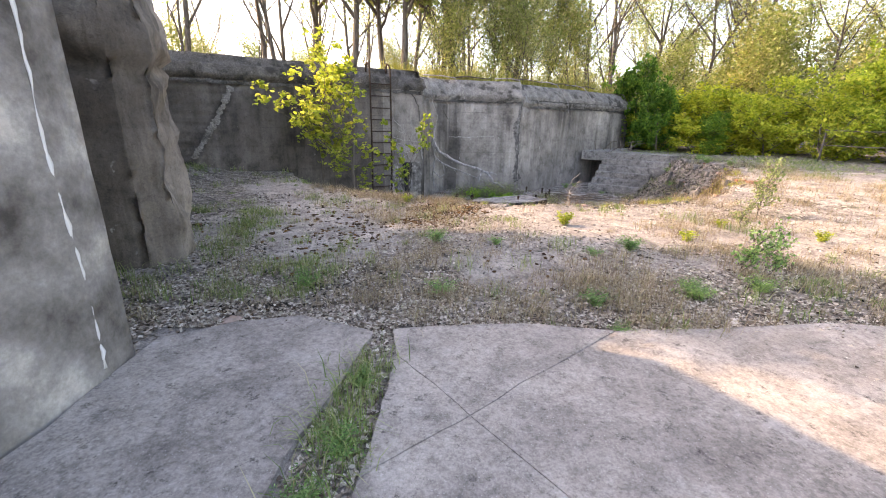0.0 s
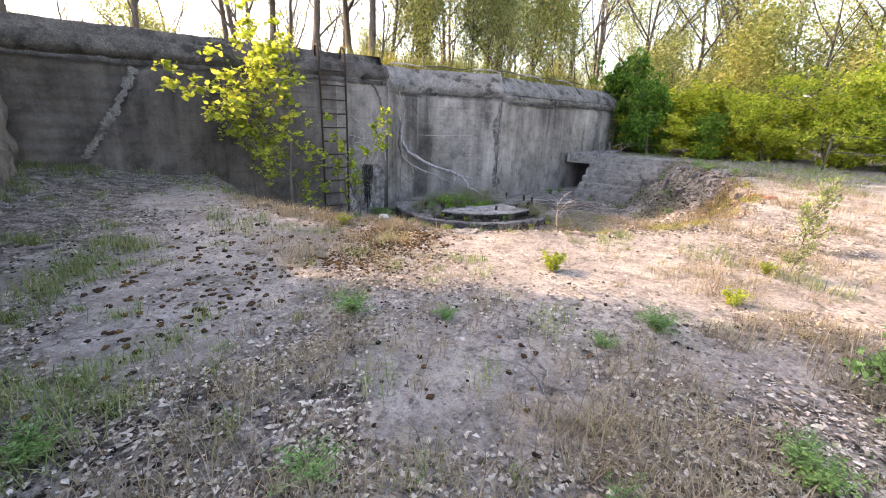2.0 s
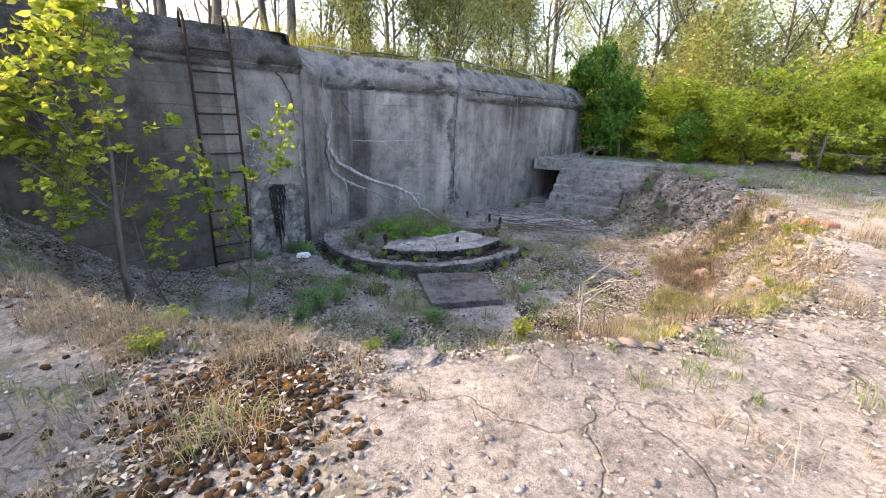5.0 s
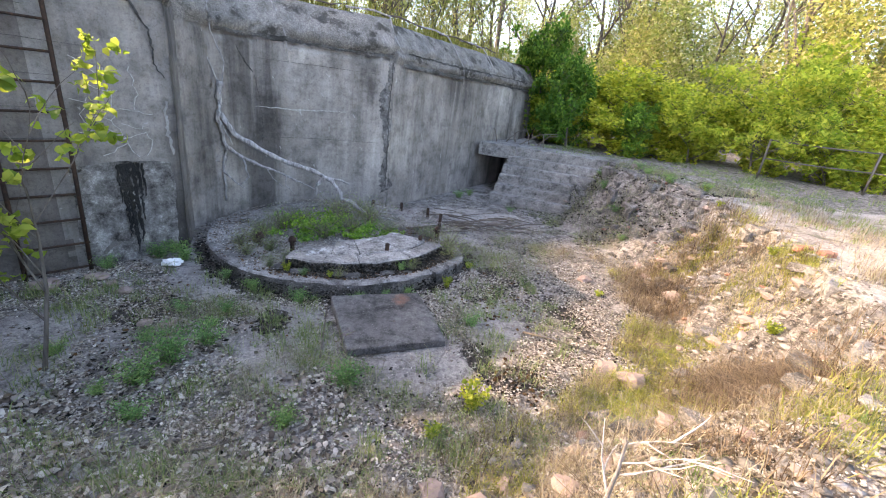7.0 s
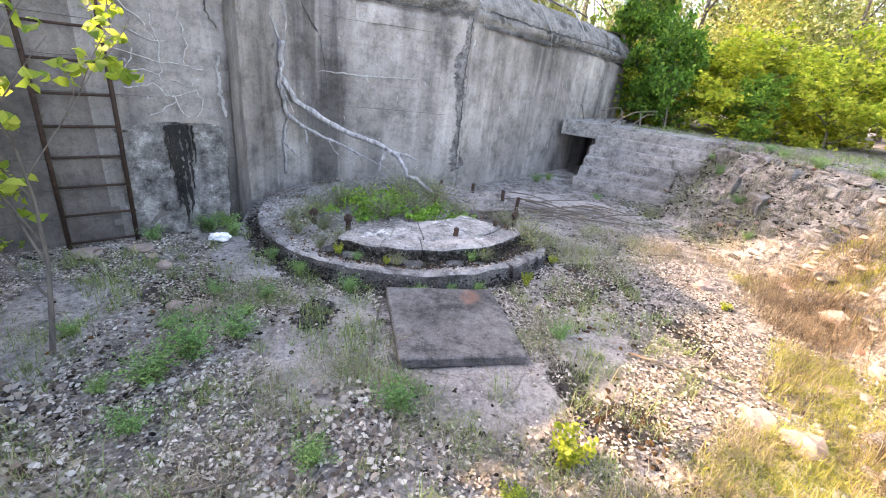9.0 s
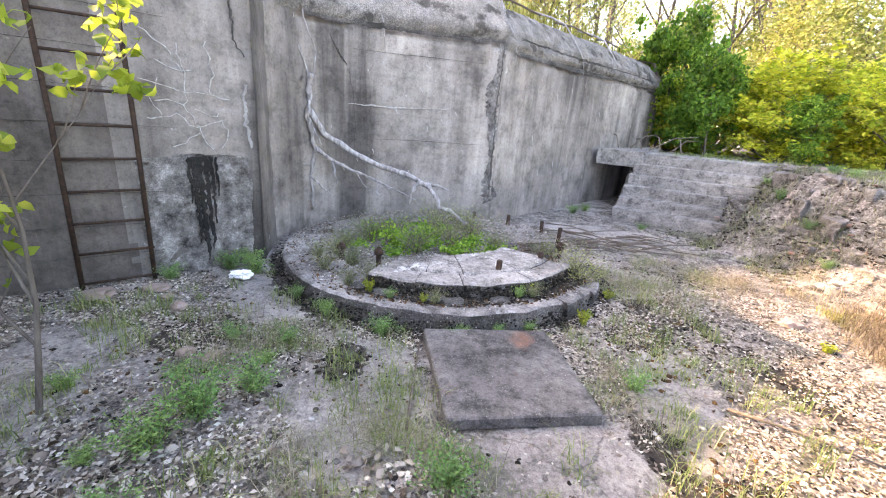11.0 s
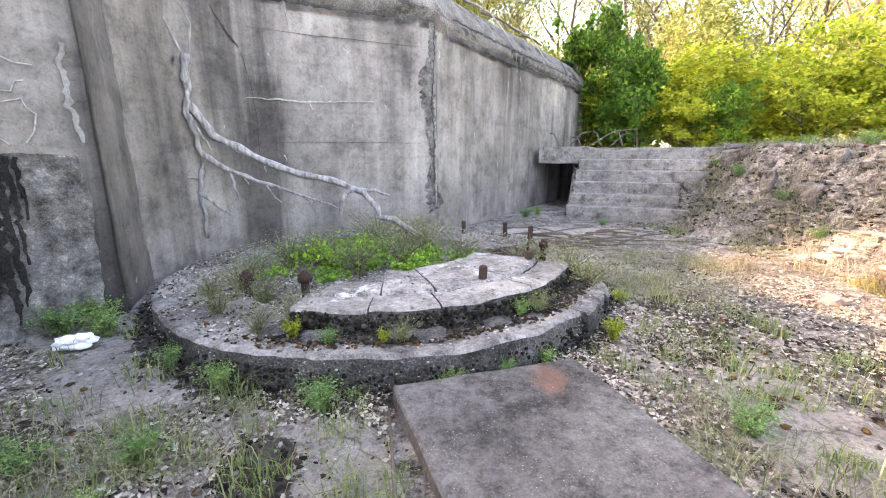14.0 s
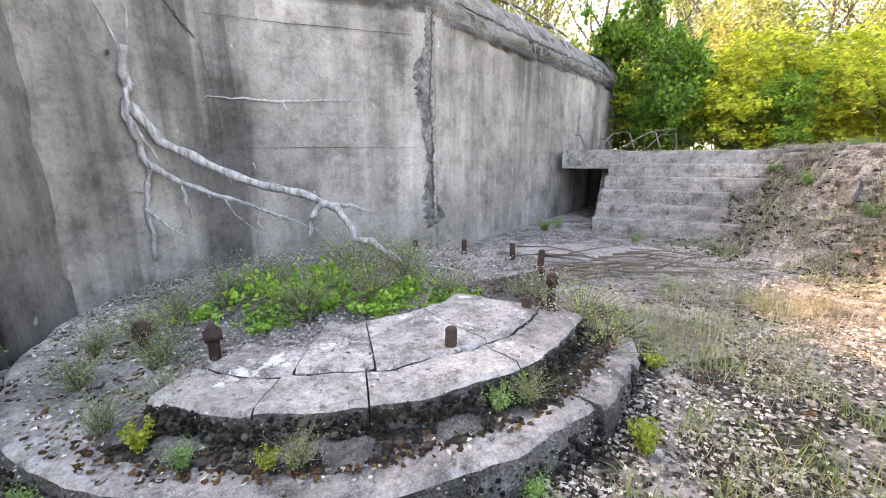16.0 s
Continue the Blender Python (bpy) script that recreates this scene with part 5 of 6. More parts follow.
fern = make_weed("feathery_weed", "feathery green weed rooted in the pit litter", 101, 26, 0.28, 1500, 0.028, M_WEED, 0.9)
place(fern, -0.1, 9.35, None, 0, 1.0)
for x, y, s in ((-0.25, 9.1, 0.85), (0.12, 9.6, 0.8), (-0.16, 8.68, 0.6), (-0.5, 9.0, 0.4), (-0.24, 10.2, 0.5), (0.19, 10.17, 0.5), (2.75, 9.62, 0.55), (-1.0, 9.57, 0.45), (1.32, 8.85, 0.8), (0.85, 8.45, 0.6), (-0.85, 11.7, 0.8), (-0.7, 11.85, 0.7),
                (-0.55, 11.6, 0.7), (-1.3, 11.35, 0.6), (1.94, 2.95, 0.8), (1.12, 2.3, 0.5), (-0.39, 1.3, 0.7), (-0.39, 1.74, 0.55), (-0.45, 1.05, 0.65), (-0.36, 0.8, 0.6), (0.0, 2.9, 0.8), (-1.06, 2.97, 0.85), (1.1, 2.7, 0.75), (1.9, 2.85, 0.9),
                (2.5, 3.0, 0.9), (1.9, 4.0, 1.0), (1.45, 3.77, 0.6), (-0.07, 4.16, 1.0), (0.55, 4.08, 0.6), (2.2, 10.45, 0.4), (0.35, 10.75, 0.5), (0.9, 10.35, 0.6), (2.6, 13.9, 0.6), (4.6, 15.6, 0.7), (5.0, 15.9, 0.6), (7.2, 14.9, 0.5), (7.9, 14.6, 0.5), (1.5, 10.3, 0.35), (7.3, 13.6, 0.7), (7.9, 13.1, 0.6), (6.9, 12.6, 0.6), (7.6, 12.2, 0.7), (8.4, 13.9, 0.6), (6.6, 11.9, 0.5), (7.9, 11.6, 0.6), (5.6, 14.6, 0.5), (0.1, 9.9, 0.4), (-0.4, 9.7, 0.45)):
    again(fern, x, y, None, rt.uniform(0, 360), s * (0.75 if y < 5 else 1.1), s * (0.45 if y < 5 else 0.85))
yel = make_weed("leafy_weed", "yellow-green leafy weed in dry grass", 102, 16, 0.3, 420, 0.05, M_YOUNG, 0.6)
place(yel, 2.31, 8.4, None, 0, 0.8)
for x, y, s in ((1.9, 8.15, 0.6), (-0.75, 7.2, 0.8), (0.65, 6.55, 0.5), (1.52, 5.06, 0.9), (2.73, 4.44, 0.7), (3.3, 11.2, 0.5), (5.2, 8.2, 0.6), (4.9, 10.2, 0.5), (6.4, 9.2, 0.6), (7.9, 11.6, 0.6), (3.6, 5.2, 0.6), (4.4, 4.6, 0.7), (-0.6, 6.6, 0.7), (7.2, 10.7, 0.5)):
    again(yel, x, y, None, rt.uniform(0, 360), s * 0.8, s * 0.6)
ivy = make_weed("ground_ivy", "bright green leafy mound on the gun platform", 103, 34, 0.24, 620, 0.055, M_IVY, 1.6)
for j, (x, y, s) in enumerate(((1.0, 12.3, 1.0), (1.3, 12.2, 0.9), (1.7, 12.05, 0.8), (2.15, 11.95, 0.7), (0.75, 12.7, 0.9), (1.4, 12.7, 0.9), (0.95, 11.95, 0.7), (2.3, 12.15, 0.6), (1.9, 12.4, 0.8), (0.45, 12.2, 0.6))):
    place(ivy if j == 0 else copy_thing(ivy, Matrix.Identity(4)), x, y, 0.12, rt.uniform(0, 360), s, s * rt.uniform(0.8, 1.25))
shrub = make_weed("dry_shrub", "grey-green thin shrub on the gun platform", 104, 70, 0.42, 1300, 0.026, M_GRASS, 1.1)
for j, (x, y, z, s) in enumerate(((1.2, 12.0, 0.17, 0.75), (1.65, 12.25, 0.17, 0.8), (2.2, 12.1, 0.17, 0.7), (0.9, 12.5, 0.17, 0.8), (0.35, 12.1, 0.17, 0.6), (0.1, 11.7, 0.17, 0.45), (0.25, 11.3, 0.18, 0.45), (0.55, 10.9, 0.19, 0.4), (1.5, 12.9, 0.15, 1.0), (2.0, 12.7, 0.15, 0.9), (0.6, 12.4, 0.15, 0.8), (1.9, 13.2, 0.1, 0.9), (0.5, 11.5, 0.15, 0.55), (0.75, 11.0, 0.18, 0.5), (0.3, 11.8, 0.16, 0.6), (3.1, 11.7, 0.02, 0.9), (3.0, 11.3, 0.02, 0.8), (2.9, 12.1, 0.02, 0.8), (1.35, 10.55, 0.2, 0.3), (2.3, 10.75, 0.2, 0.35))):
    place(shrub if j == 0 else copy_thing(shrub, Matrix.Identity(4)), x, y, z, rt.uniform(0, 360), s)
for x, y, z, q in ((0.95, 10.62, 0.2, 0.3), (1.25, 10.55, 0.2, 0.25), (2.15, 10.72, 0.2, 0.4), (2.3, 10.85, 0.2, 0.35), (0.75, 10.75, 0.2, 0.35), (1.9, 10.35, 0.02, 0.3), (1.6, 10.33, 0.02, 0.3), (0.4, 10.6, 0.02, 0.4), (2.75, 10.55, 0.02, 0.45), (0.05, 10.95, 0.02, 0.4)):
    again(yel if int(z * 100 + q * 100) % 2 else fern, x, y, z, rt.uniform(0, 360), q, q * 1.1)
tall = make_tree("tall_weed", "slim green self-sown seedling on the apron", "weed", "seedlings", 111, 0.62, 0.008, 320, 0.06, M_WEED, 0.09, 2, 9, 0.1, 0.5)
place(tall, 2.62, 3.45, None, 0, 0.6)
again(tall, 2.75, 3.3, None, 90, 0.5)
pine = make_tree("pine_seedling", "thin yellow-green pine seedling on the apron", "weed", "seedlings", 112, 0.7, 0.009, 420, 0.06, M_GRASS, 0.08, 2, 12, 0.15, 0.7)
place(pine, 4.65, 6.0, None, 0, 0.7, 0.85)
again(pine, 3.8, 5.15, None, 70, 0.4)

dead = thing("dead_seedling", "pale leafless dead seedling on the pit rim", "twig", place=(2.1, 6.75, gz(2.1, 6.75)))
lb, _ = grow(131, 0.6, 0.014, 2, 0.8, 0.5, 4, 0.4)
v, f = tubes(lb, 6)
raw("stem", v, f, M_ROOT, dead, smooth=True)

# ---- fence, brush, sticks, bag ----
fence = thing("pipe_fence", "rusty grey pipe fence at the deck edge", "fence", place=(13.2, 13.6, 1.28))
iv = Matrix.Translation(-fence.location)
FP = [(12.5, 14.1), (14.2, 12.6), (15.8, 11.2), (17.4, 9.8)]
for x, y in FP:
    o = capped_tube("post", [(x, y, gz(x, y) - 0.05), (x, y, 2.3)], [0.028, 0.028], M_GALV, None, 8)
    o.parent, o.matrix_parent_inverse = fence, iv
for z in (1.8, 2.27):
    for (x0, y0), (x1, y1) in zip(FP[:-1], FP[1:]):
        o = capped_tube("rail", [(x0, y0, z), ((x0 + x1) / 2, (y0 + y1) / 2, z - 0.02), (x1, y1, z)], [0.018] * 3, M_GALV, None, 8)
        o.parent, o.matrix_parent_inverse = fence, iv


def stick(pts, r0, mat, name, label, group):
    o = capped_tube(name, pts, [r0 * (1 - 0.5 * i / (len(pts) - 1)) for i in range(len(pts))], mat, None, 6)
    return tagged(o, label, "stick", group)


for j in range(7):
    s0, q0 = 0.3 + 0.22 * j, 0.5 + 0.25 * (j % 3)
    a = Vector(sp(s0, q0, 1.36))
    b = Vector(sp(s0 + rt.uniform(0.4, 1.0) * (1 if j % 2 else -0.4), q0 + 0.7, 1.4 + rt.uniform(0.05, 0.4)))
    stick([a, a.lerp(b, 0.5) + Vector((0, 0, 0.12)), b], 0.018, M_TWIG, "dead_branch", "pale dead branch leaning on the deck", "brush on the deck")
for j in range(34):
    x, y = rt.uniform(3.5, 5.4), rt.uniform(12.7, 14.0)
    a = rt.uniform(-0.9, 0.5)
    l = rt.uniform(0.2, 0.6)
    d = Vector((math.cos(a), math.sin(a), 0)) * l
    p = Vector((x, y, gz(x, y) + rt.uniform(0.02, 0.12)))
    stick([p - d, p + Vector((0, 0, rt.uniform(0, 0.06))), p + d], rt.uniform(0.006, 0.018), M_TWIG, "fallen_stick", "dry grey stick lying below the steps", "sticks below the steps")
for j, (x0, y0, x1, y1, z) in enumerate(((1.12, 9.2, 1.22, 10.2, 0.05), (3.3, 9.4, 3.9, 8.9, 0.1), (3.9, 8.3, 4.4, 8.6, 0.12), (0.2, 8.2, 0.6, 8.35, 0.15), (2.6, 7.2, 3.2, 7.0, 0.55))):
    stick([(x0, y0, gz(x0, y0) + 0.03), ((x0 + x1) / 2, (y0 + y1) / 2, gz((x0 + x1) / 2, (y0 + y1) / 2) + 0.05), (x1, y1, gz(x1, y1) + 0.03)], 0.012, M_TWIG, "fallen_stick", "dry grey stick on the litter", "loose sticks")


def lump(name, x, y, z, sx, sy, sz, mat, label, category, group="", seed=0, turn=0.0, sub=2, rough=0.3):
    bm = bmesh.new()
    bmesh.ops.create_icosphere(bm, subdivisions=sub, radius=1)
    for v in bm.verts:
        d = v.co.normalized()
        v.co *= 1 + rough * fbm(d + Vector((seed * 3.1, 0, 0)), 1.4)
        v.co = Vector((v.co.x * sx, v.co.y * sy, v.co.z * sz))
    o = part(name, bm, mat)
    o.matrix_basis = pose(x, y, z, 0, 0, turn)
    return tagged(o, label, category, group)


lump("plastic_bag", -0.62, 11.4, 0.055, 0.1, 0.055, 0.05, M_BAG, "crumpled white plastic bag on the litter", "litter", seed=4, sub=3, rough=0.5)
rs = random.Random(9)


def stone(x, y, size, mat=None, flat=0.5):
    lump("stone", x, y, gz(x, y) + size * flat * 0.25, size * rs.uniform(0.7, 1.2), size * rs.uniform(0.5, 0.9), size * flat * rs.uniform(0.6, 1.0), mat or M_STONE,
         "broken piece of grey concrete on the ground", "rubble", "scattered rubble", rs.random() * 50, rs.uniform(0, 360), 2, 0.45)


for x, y, s in ((0.63, 1.75, 0.05), (-1.33, 2.35, 0.06), (0.4, 2.35, 0.06), (3.9, 8.4, 0.2), (3.85, 8.65, 0.16), (5.0, 10.7, 0.12), (5.8, 9.8, 0.2), (-1.3, 11.1, 0.12), (-1.1, 10.9, 0.08), (-0.9, 10.7, 0.1), (-0.5, 10.0, 0.09), (-0.3, 9.95, 0.07), (7.1, 14.6, 0.14), (-1.7, 10.9, 0.15)):
    stone(x, y, s)
for j in range(90):
    a = rs.uniform(-1.9, -0.2)
    r = rs.uniform(4.7, 5.85)
    x, y = CX + r * math.cos(a), CY + r * math.sin(a)
    if 0.3 < x < 1.7 and y < 8.4:
        continue
    stone(x, y, rs.uniform(0.04, 0.13), M_FRAG if j % 4 == 0 else M_STONE, 0.45)
for j in range(46):
    a = rs.uniform(-1.25, 0.12)
    r = rs.uniform(4.75, 5.9)
    x, y = CX + r * math.cos(a), CY + r * math.sin(a)
    w, d, t = rs.uniform(0.07, 0.2), rs.uniform(0.04, 0.1), rs.uniform(0, 3.14)
    cs = [(x + math.cos(t) * u * w - math.sin(t) * v * d, y + math.sin(t) * u * w + math.cos(t) * v * d) for u, v in ((-1, -0.8), (0.7, -1), (1, 0.8), (-0.8, 1))]
    ob = block("slab_fragment", cs, gz(x, y) - 0.05, gz(x, y) + rs.uniform(0.015, 0.04), M_FRAG, jag=0.03, cuts=3, bevel=0.008)
    tagged(ob, "flat broken fragment of pale concrete on the bank", "rubble", "flat fragments")
for j in range(14):
    s, q = rs.uniform(2.4, 4.2), rs.uniform(-1.6, 0.4)
    p = sp(s, q, 0)
    stone(p[0], p[1], rs.uniform(0.04, 0.1), M_STEP if j % 2 else M_STONE, 0.8)
for i in range(6):
    for m in range(2):
        s0 = ends[i] + 0.05 + m * 0.55 + rs.uniform(0, 0.15)
        s1 = s0 + rs.uniform(0.3, 0.6)
        q0 = -1.05 + 0.24 * i + rs.uniform(-0.06, 0.1)
        ob = block("broken_step", [sp(s0, q0, 0)[:2], sp(s1, q0 + rs.uniform(-0.08, 0.08), 0)[:2], sp(s1 - 0.05, q0 + 0.36, 0)[:2], sp(s0, q0 + 0.34, 0)[:2]], 0.19 * i - 0.12, 0.19 * (i + 1) + 0.13 - 0.03 * m, M_FRAG, jag=0.06, cuts=4, bevel=0.02)
        tagged(ob, "broken piece of concrete step in rubble", "rubble", "broken step pieces")
# courses of the broken stepped bank that carry the steps on round the pit
rl = random.Random(17)
foot = np.array([(7.35, 14.0), (6.95, 13.1), (6.5, 12.2), (6.3, 11.3), (6.0, 10.4)])
crest = np.array([(8.3, 14.9), (8.2, 13.7), (7.9, 12.5), (7.6, 11.4), (7.3, 10.3)])
for i in range(6):
    k = (i + 0.5) / 6
    line = foot * (1 - k) + crest * k
    u = rl.uniform(0, 0.1)
    while u < 3.6:
        length = rl.uniform(0.35, 0.9)
        v = min(u + length / 1.05, 3.95)
        a = np.array([np.interp(u, range(5), line[:, 0]), np.interp(u, range(5), line[:, 1])])
        b = np.array([np.interp(v, range(5), line[:, 0]), np.interp(v, range(5), line[:, 1])])
        back = np.array([0.8, 0.35]) * rl.uniform(0.2, 0.36)
        out = rl.uniform(-0.06, 0.06)
        a, b = a + np.array([out, 0]), b + np.array([out, 0])
        top = max(gz(*a), gz(*b)) + rl.uniform(0.02, 0.07)
        if rl.random() < 0.8 - 0.12 * u:
            ob = block("broken_course", [tuple(b), tuple(a), tuple(a + back), tuple(b + back)][::-1], top - 0.3, top, M_FRAG, jag=0.045, cuts=4, bevel=0.02)
            tagged(ob, "broken grey concrete course on the littered bank", "rubble", "broken bank courses")
        u = v + rl.uniform(0.03, 0.3)
for x, y in ((6.35, 8.9), (6.5, 8.75)):
    o = block("brick", [(x - 0.1, y - 0.05), (x + 0.1, y - 0.06), (x + 0.11, y + 0.05), (x - 0.1, y + 0.05)], gz(x, y) - 0.01, gz(x, y) + 0.06, M_BRICK, jag=0.008, cuts=2)
    tagged(o, "broken red brick in the rubble", "brick", "loose bricks")


# ---- litter, grass, moss: what cannot be counted ----
def scatter(n, x0, x1, y0, y1, weight, seed, lift=0.0):
    """Points on the ground, kept by weight(x, y) from 0 to 1."""
    r = np.random.default_rng(seed)
    got = []
    have = 0
    while have < n:
        x, y = r.uniform(x0, x1, n), r.uniform(y0, y1, n)
        keep = (r.random(n) < weight(x, y)) & (behind_wall(x, y) < -0.05)
        got.append(np.stack([x[keep], y[keep]], 1))
        have += keep.sum()
    p = np.concatenate(got)[:n]
    return np.column_stack([p, ground_z(p[:, 0], p[:, 1]) + lift])


def pit_r(x, y):
    return np.hypot(x - CX, y - CY)


def off_slabs(x, y):
    return ~(((x > -0.28) & (x < 4.2) & (y < 2.33)) | ((x < -0.55) & (x > -1.7) & (y < 2.25)) | ((pit_r(x, y) < 1.95)) | ((x > 1.22) & (x < 2.36) & (y > 9.2) & (y < 10.35)))


def w_litter(x, y):
    r = pit_r(x, y)
    w = np.clip(0.1 + 0.75 * soil_shade_mask(x, y), 0.03, 1)
    w = w + 0.9 * smooth01(y, 2.1, 2.4) * smooth01(-y, -3.2, -2.6)
    w = w + 2.5 * ((x < -0.3) & (x > -0.58) & (y < 2.4))
    w = w - 0.25 * (r > 6.1) * smooth01(x, 0.5, 2.5) * (y > 3.4)
    clump = nz(x, y, 3.3, 21) + 0.7 * nz(x, y, 8.0, 22)
    return np.clip(w, 0.02, 1) * np.where(off_slabs(x, y), 1, 0.05) * np.where((clump > 0.0) | (y < 2.55), 1.0, 0.25)


near = scatter(105000, -2.6, 5.5, 0.2, 11.5, w_litter, 1, 0.012)
lv, lf = leaf_quads(near, np.random.default_rng(2).uniform(0.01, 0.042, len(near)), 0.86, 0.6, 3, 0.3)
tagged(raw("leaf_litter", lv, lf, M_LITTER), "grey and brown dead leaves strewn on the ground", "leaf litter", kind="stuff")
curl = scatter(3000, -2.0, 1.4, 6.9, 9.1, lambda x, y: np.clip(0.25 + 0.7 * nz(x, y, 1.5, 41), 0.02, 1) * off_slabs(x, y), 71, 0.025)
lv, lf = broad_leaves(curl, np.random.default_rng(72).uniform(0.03, 0.065, len(curl)), 0.75, 0.75, 73, 0.2)
tagged(raw("curled_leaves", lv, lf, M_LITTER), "large curled pale dead leaves on the pit floor", "leaf litter", kind="stuff")
far_l = scatter(42000, -6, 9.5, 2, 16.5, w_litter, 4, 0.012)
lv, lf = leaf_quads(far_l, np.random.default_rng(5).uniform(0.012, 0.045, len(far_l)), 0.86, 0.6, 6, 0.3)
tagged(raw("leaf_litter", lv, lf, M_LITTER), "grey and brown dead leaves across the pit", "leaf litter", kind="stuff")
plat = np.random.default_rng(8).uniform(-1.9, 1.9, (16000, 2))
rad = np.hypot(plat[:, 0], plat[:, 1])
plat = plat[(rad < 1.88) & ((rad < 1.45) | (plat[:, 1] > -0.6) | (np.random.default_rng(3).random(len(rad)) < 0.25))]
pl = np.column_stack([plat[:, 0] + CX, plat[:, 1] + CY, np.where(np.hypot(plat[:, 0], plat[:, 1]) > 1.4, 0.215, 0.19)])
lv, lf = leaf_quads(pl, np.random.default_rng(9).uniform(0.01, 0.036, len(pl)), 0.7, 0.6, 10, 0.4)
tagged(raw("leaf_litter", lv, lf, M_LITTER), "dead leaves lying on the gun platform", "leaf litter", kind="stuff")


def w_chip(x, y):
    return np.clip(0.25 + 0.45 * nz(x, y, 1.9, 7) + 0.5 * ((pit_r(x, y) > 4.6) & (pit_r(x, y) < 5.95)), 0.03, 1) * np.where(off_slabs(x, y), 1, 0.12)


c = scatter(16000, -3.5, 8, 0.2, 14.5, w_chip, 11, 0.004)
v, f = rock_arrays(c, np.random.default_rng(12).uniform(0.004, 0.02, len(c)), 13)
tagged(raw("concrete_chips", v, f, M_CHIP), "small pale chips of broken concrete", "rubble", kind="stuff")
c = scatter(900, 2.0, 8, 6.3, 12.5, lambda x, y: np.clip((pit_r(x, y) > 4.5) * (pit_r(x, y) < 6.0) * 1.0, 0, 1), 14, 0.01)
v, f = rock_arrays(c, np.random.default_rng(15).uniform(0.02, 0.085, len(c)), 16, 0.35)
tagged(raw("rubble_bank", v, f, M_STONE), "loose rubble down the sunlit pit bank", "rubble", kind="stuff")


def tufts(name, n, per, box, weight, seed, h0, h1, mat, label, lean=0.6, spread=0.05, width=0.0035):
    cen = scatter(n, *box, weight, seed)
    r = np.random.default_rng(seed + 1)
    size = np.repeat(r.uniform(h0, h1, n), per)
    pts = np.repeat(cen, per, 0)
    pts[:, :2] += r.normal(0, spread, (len(pts), 2)) * (size / h1)[:, None]
    pts[:, 2] = ground_z(pts[:, 0], pts[:, 1]) - 0.005
    v, f = blades(pts, size * r.uniform(0.4, 1.1, len(pts)), lean, width, seed + 2)
    return tagged(raw(name, v, f, mat), label, "grass", kind="stuff")


def w_straw(x, y):
    r = pit_r(x, y)
    w = 0.02 + 0.22 * nz(x, y, 1.2, 12)
    s, q = step_coords(x, y)
    w = w + 0.55 * ((r > 5.6) & (r < 6.15) & (x < 0.6)) + 0.5 * ((r > 6.0) & (x > 1.0)) * np.clip(nz(x, y, 1.6, 63) - 0.15, 0, 1)
    w = w + 0.4 * ((r > 4.3) & (r < 5.8) & (x > 2.2) & (y < 11.2)) * np.clip(0.3 + 1.2 * nz(x, y, 2.2, 19), 0, 1)
    w = w + 0.3 * ((y > 2.3) & (y < 4.3) & (x > -0.8)) * np.clip(0.4 + nz(x, y, 1.9, 29), 0, 1)
    w = w - 0.3 * ((r < 4.3)) - 1.0 * (q > -2.2)
    w = w + 0.8 * blob(x, y, 5.3, 10.7, 0.8, 1.2) * np.clip(0.4 + nz(x, y, 2.5, 51), 0.05, 1) + 0.5 * blob(x, y, 3.9, 8.9, 0.8, 0.7, 40) * np.clip(0.3 + nz(x, y, 2.5, 53), 0.05, 1)
    return np.clip(w, 0.01, 1) * off_slabs(x, y)


def w_crumb(x, y):
    """Dark crumbs gather in the litter of the shaded ground."""
    w = np.clip(0.15 + 0.6 * soil_shade_mask(x, y), 0.02, 1) * np.clip(0.25 + 1.1 * nz(x, y, 2.9, 45), 0.02, 1)
    w = np.where((x > 0.6) & (pit_r(x, y) > 4.4), w * 0.25, w)
    return np.clip(w + 0.8 * crust_mask(x, y), 0, 1) * off_slabs(x, y)


def on_bank(x, y):
    return ((x > 5.9) & (x < 8.8) & (y > 11.2) & (y < 15.2) & (0.318 * x + 0.948 * y > 12.9)) * np.clip(0.35 + nz(x, y, 2.4, 57), 0.04, 1)


tufts("bank_wisps", 340, 40, (5.9, 8.8, 11.0, 15.2), on_bank, 57, 0.05, 0.2, M_WISP, "grey dry grass on the shaded stepped bank", 1.1, 0.12, 0.0022)
tufts("bank_wisps", 160, 34, (5.9, 11.5, 11.0, 15.2), on_bank, 58, 0.05, 0.16, M_GRASS, "thin green grass on the shaded stepped bank", 1.0, 0.1, 0.0022)
# Black crumbs also stand in for the shade in gaps under the ledges.
c = scatter(1500, 5.9, 8.8, 11.0, 15.2, on_bank, 158, 0.004)
v, f = rock_arrays(c, np.random.default_rng(159).uniform(0.012, 0.05, len(c)), 160, 0.5)
tagged(raw("moss_crumbs", v, f, M_BLACKMOSS), "black moss and soil that also paint shaded gaps between the broken courses", "moss", kind="stuff")
c = scatter(5000, -3.2, 5.2, 2.4, 12.8, w_crumb, 151, 0.002)
v, f = rock_arrays(c, np.random.default_rng(152).uniform(0.008, 0.03, len(c)), 153, 0.5)
tagged(raw("moss_crumbs", v, f, M_BLACKMOSS), "black moss and soil crumbs strewn in the litter", "moss", kind="stuff")
c = scatter(1300, -3.2, 5.2, 2.4, 12.8, lambda x, y: np.clip(0.3 + 0.6 * nz(x, y, 2.2, 47), 0.03, 1) * off_slabs(x, y), 154, 0.003)
v, f = rock_arrays(c, np.random.default_rng(155).uniform(0.01, 0.036, len(c)), 156, 0.45)
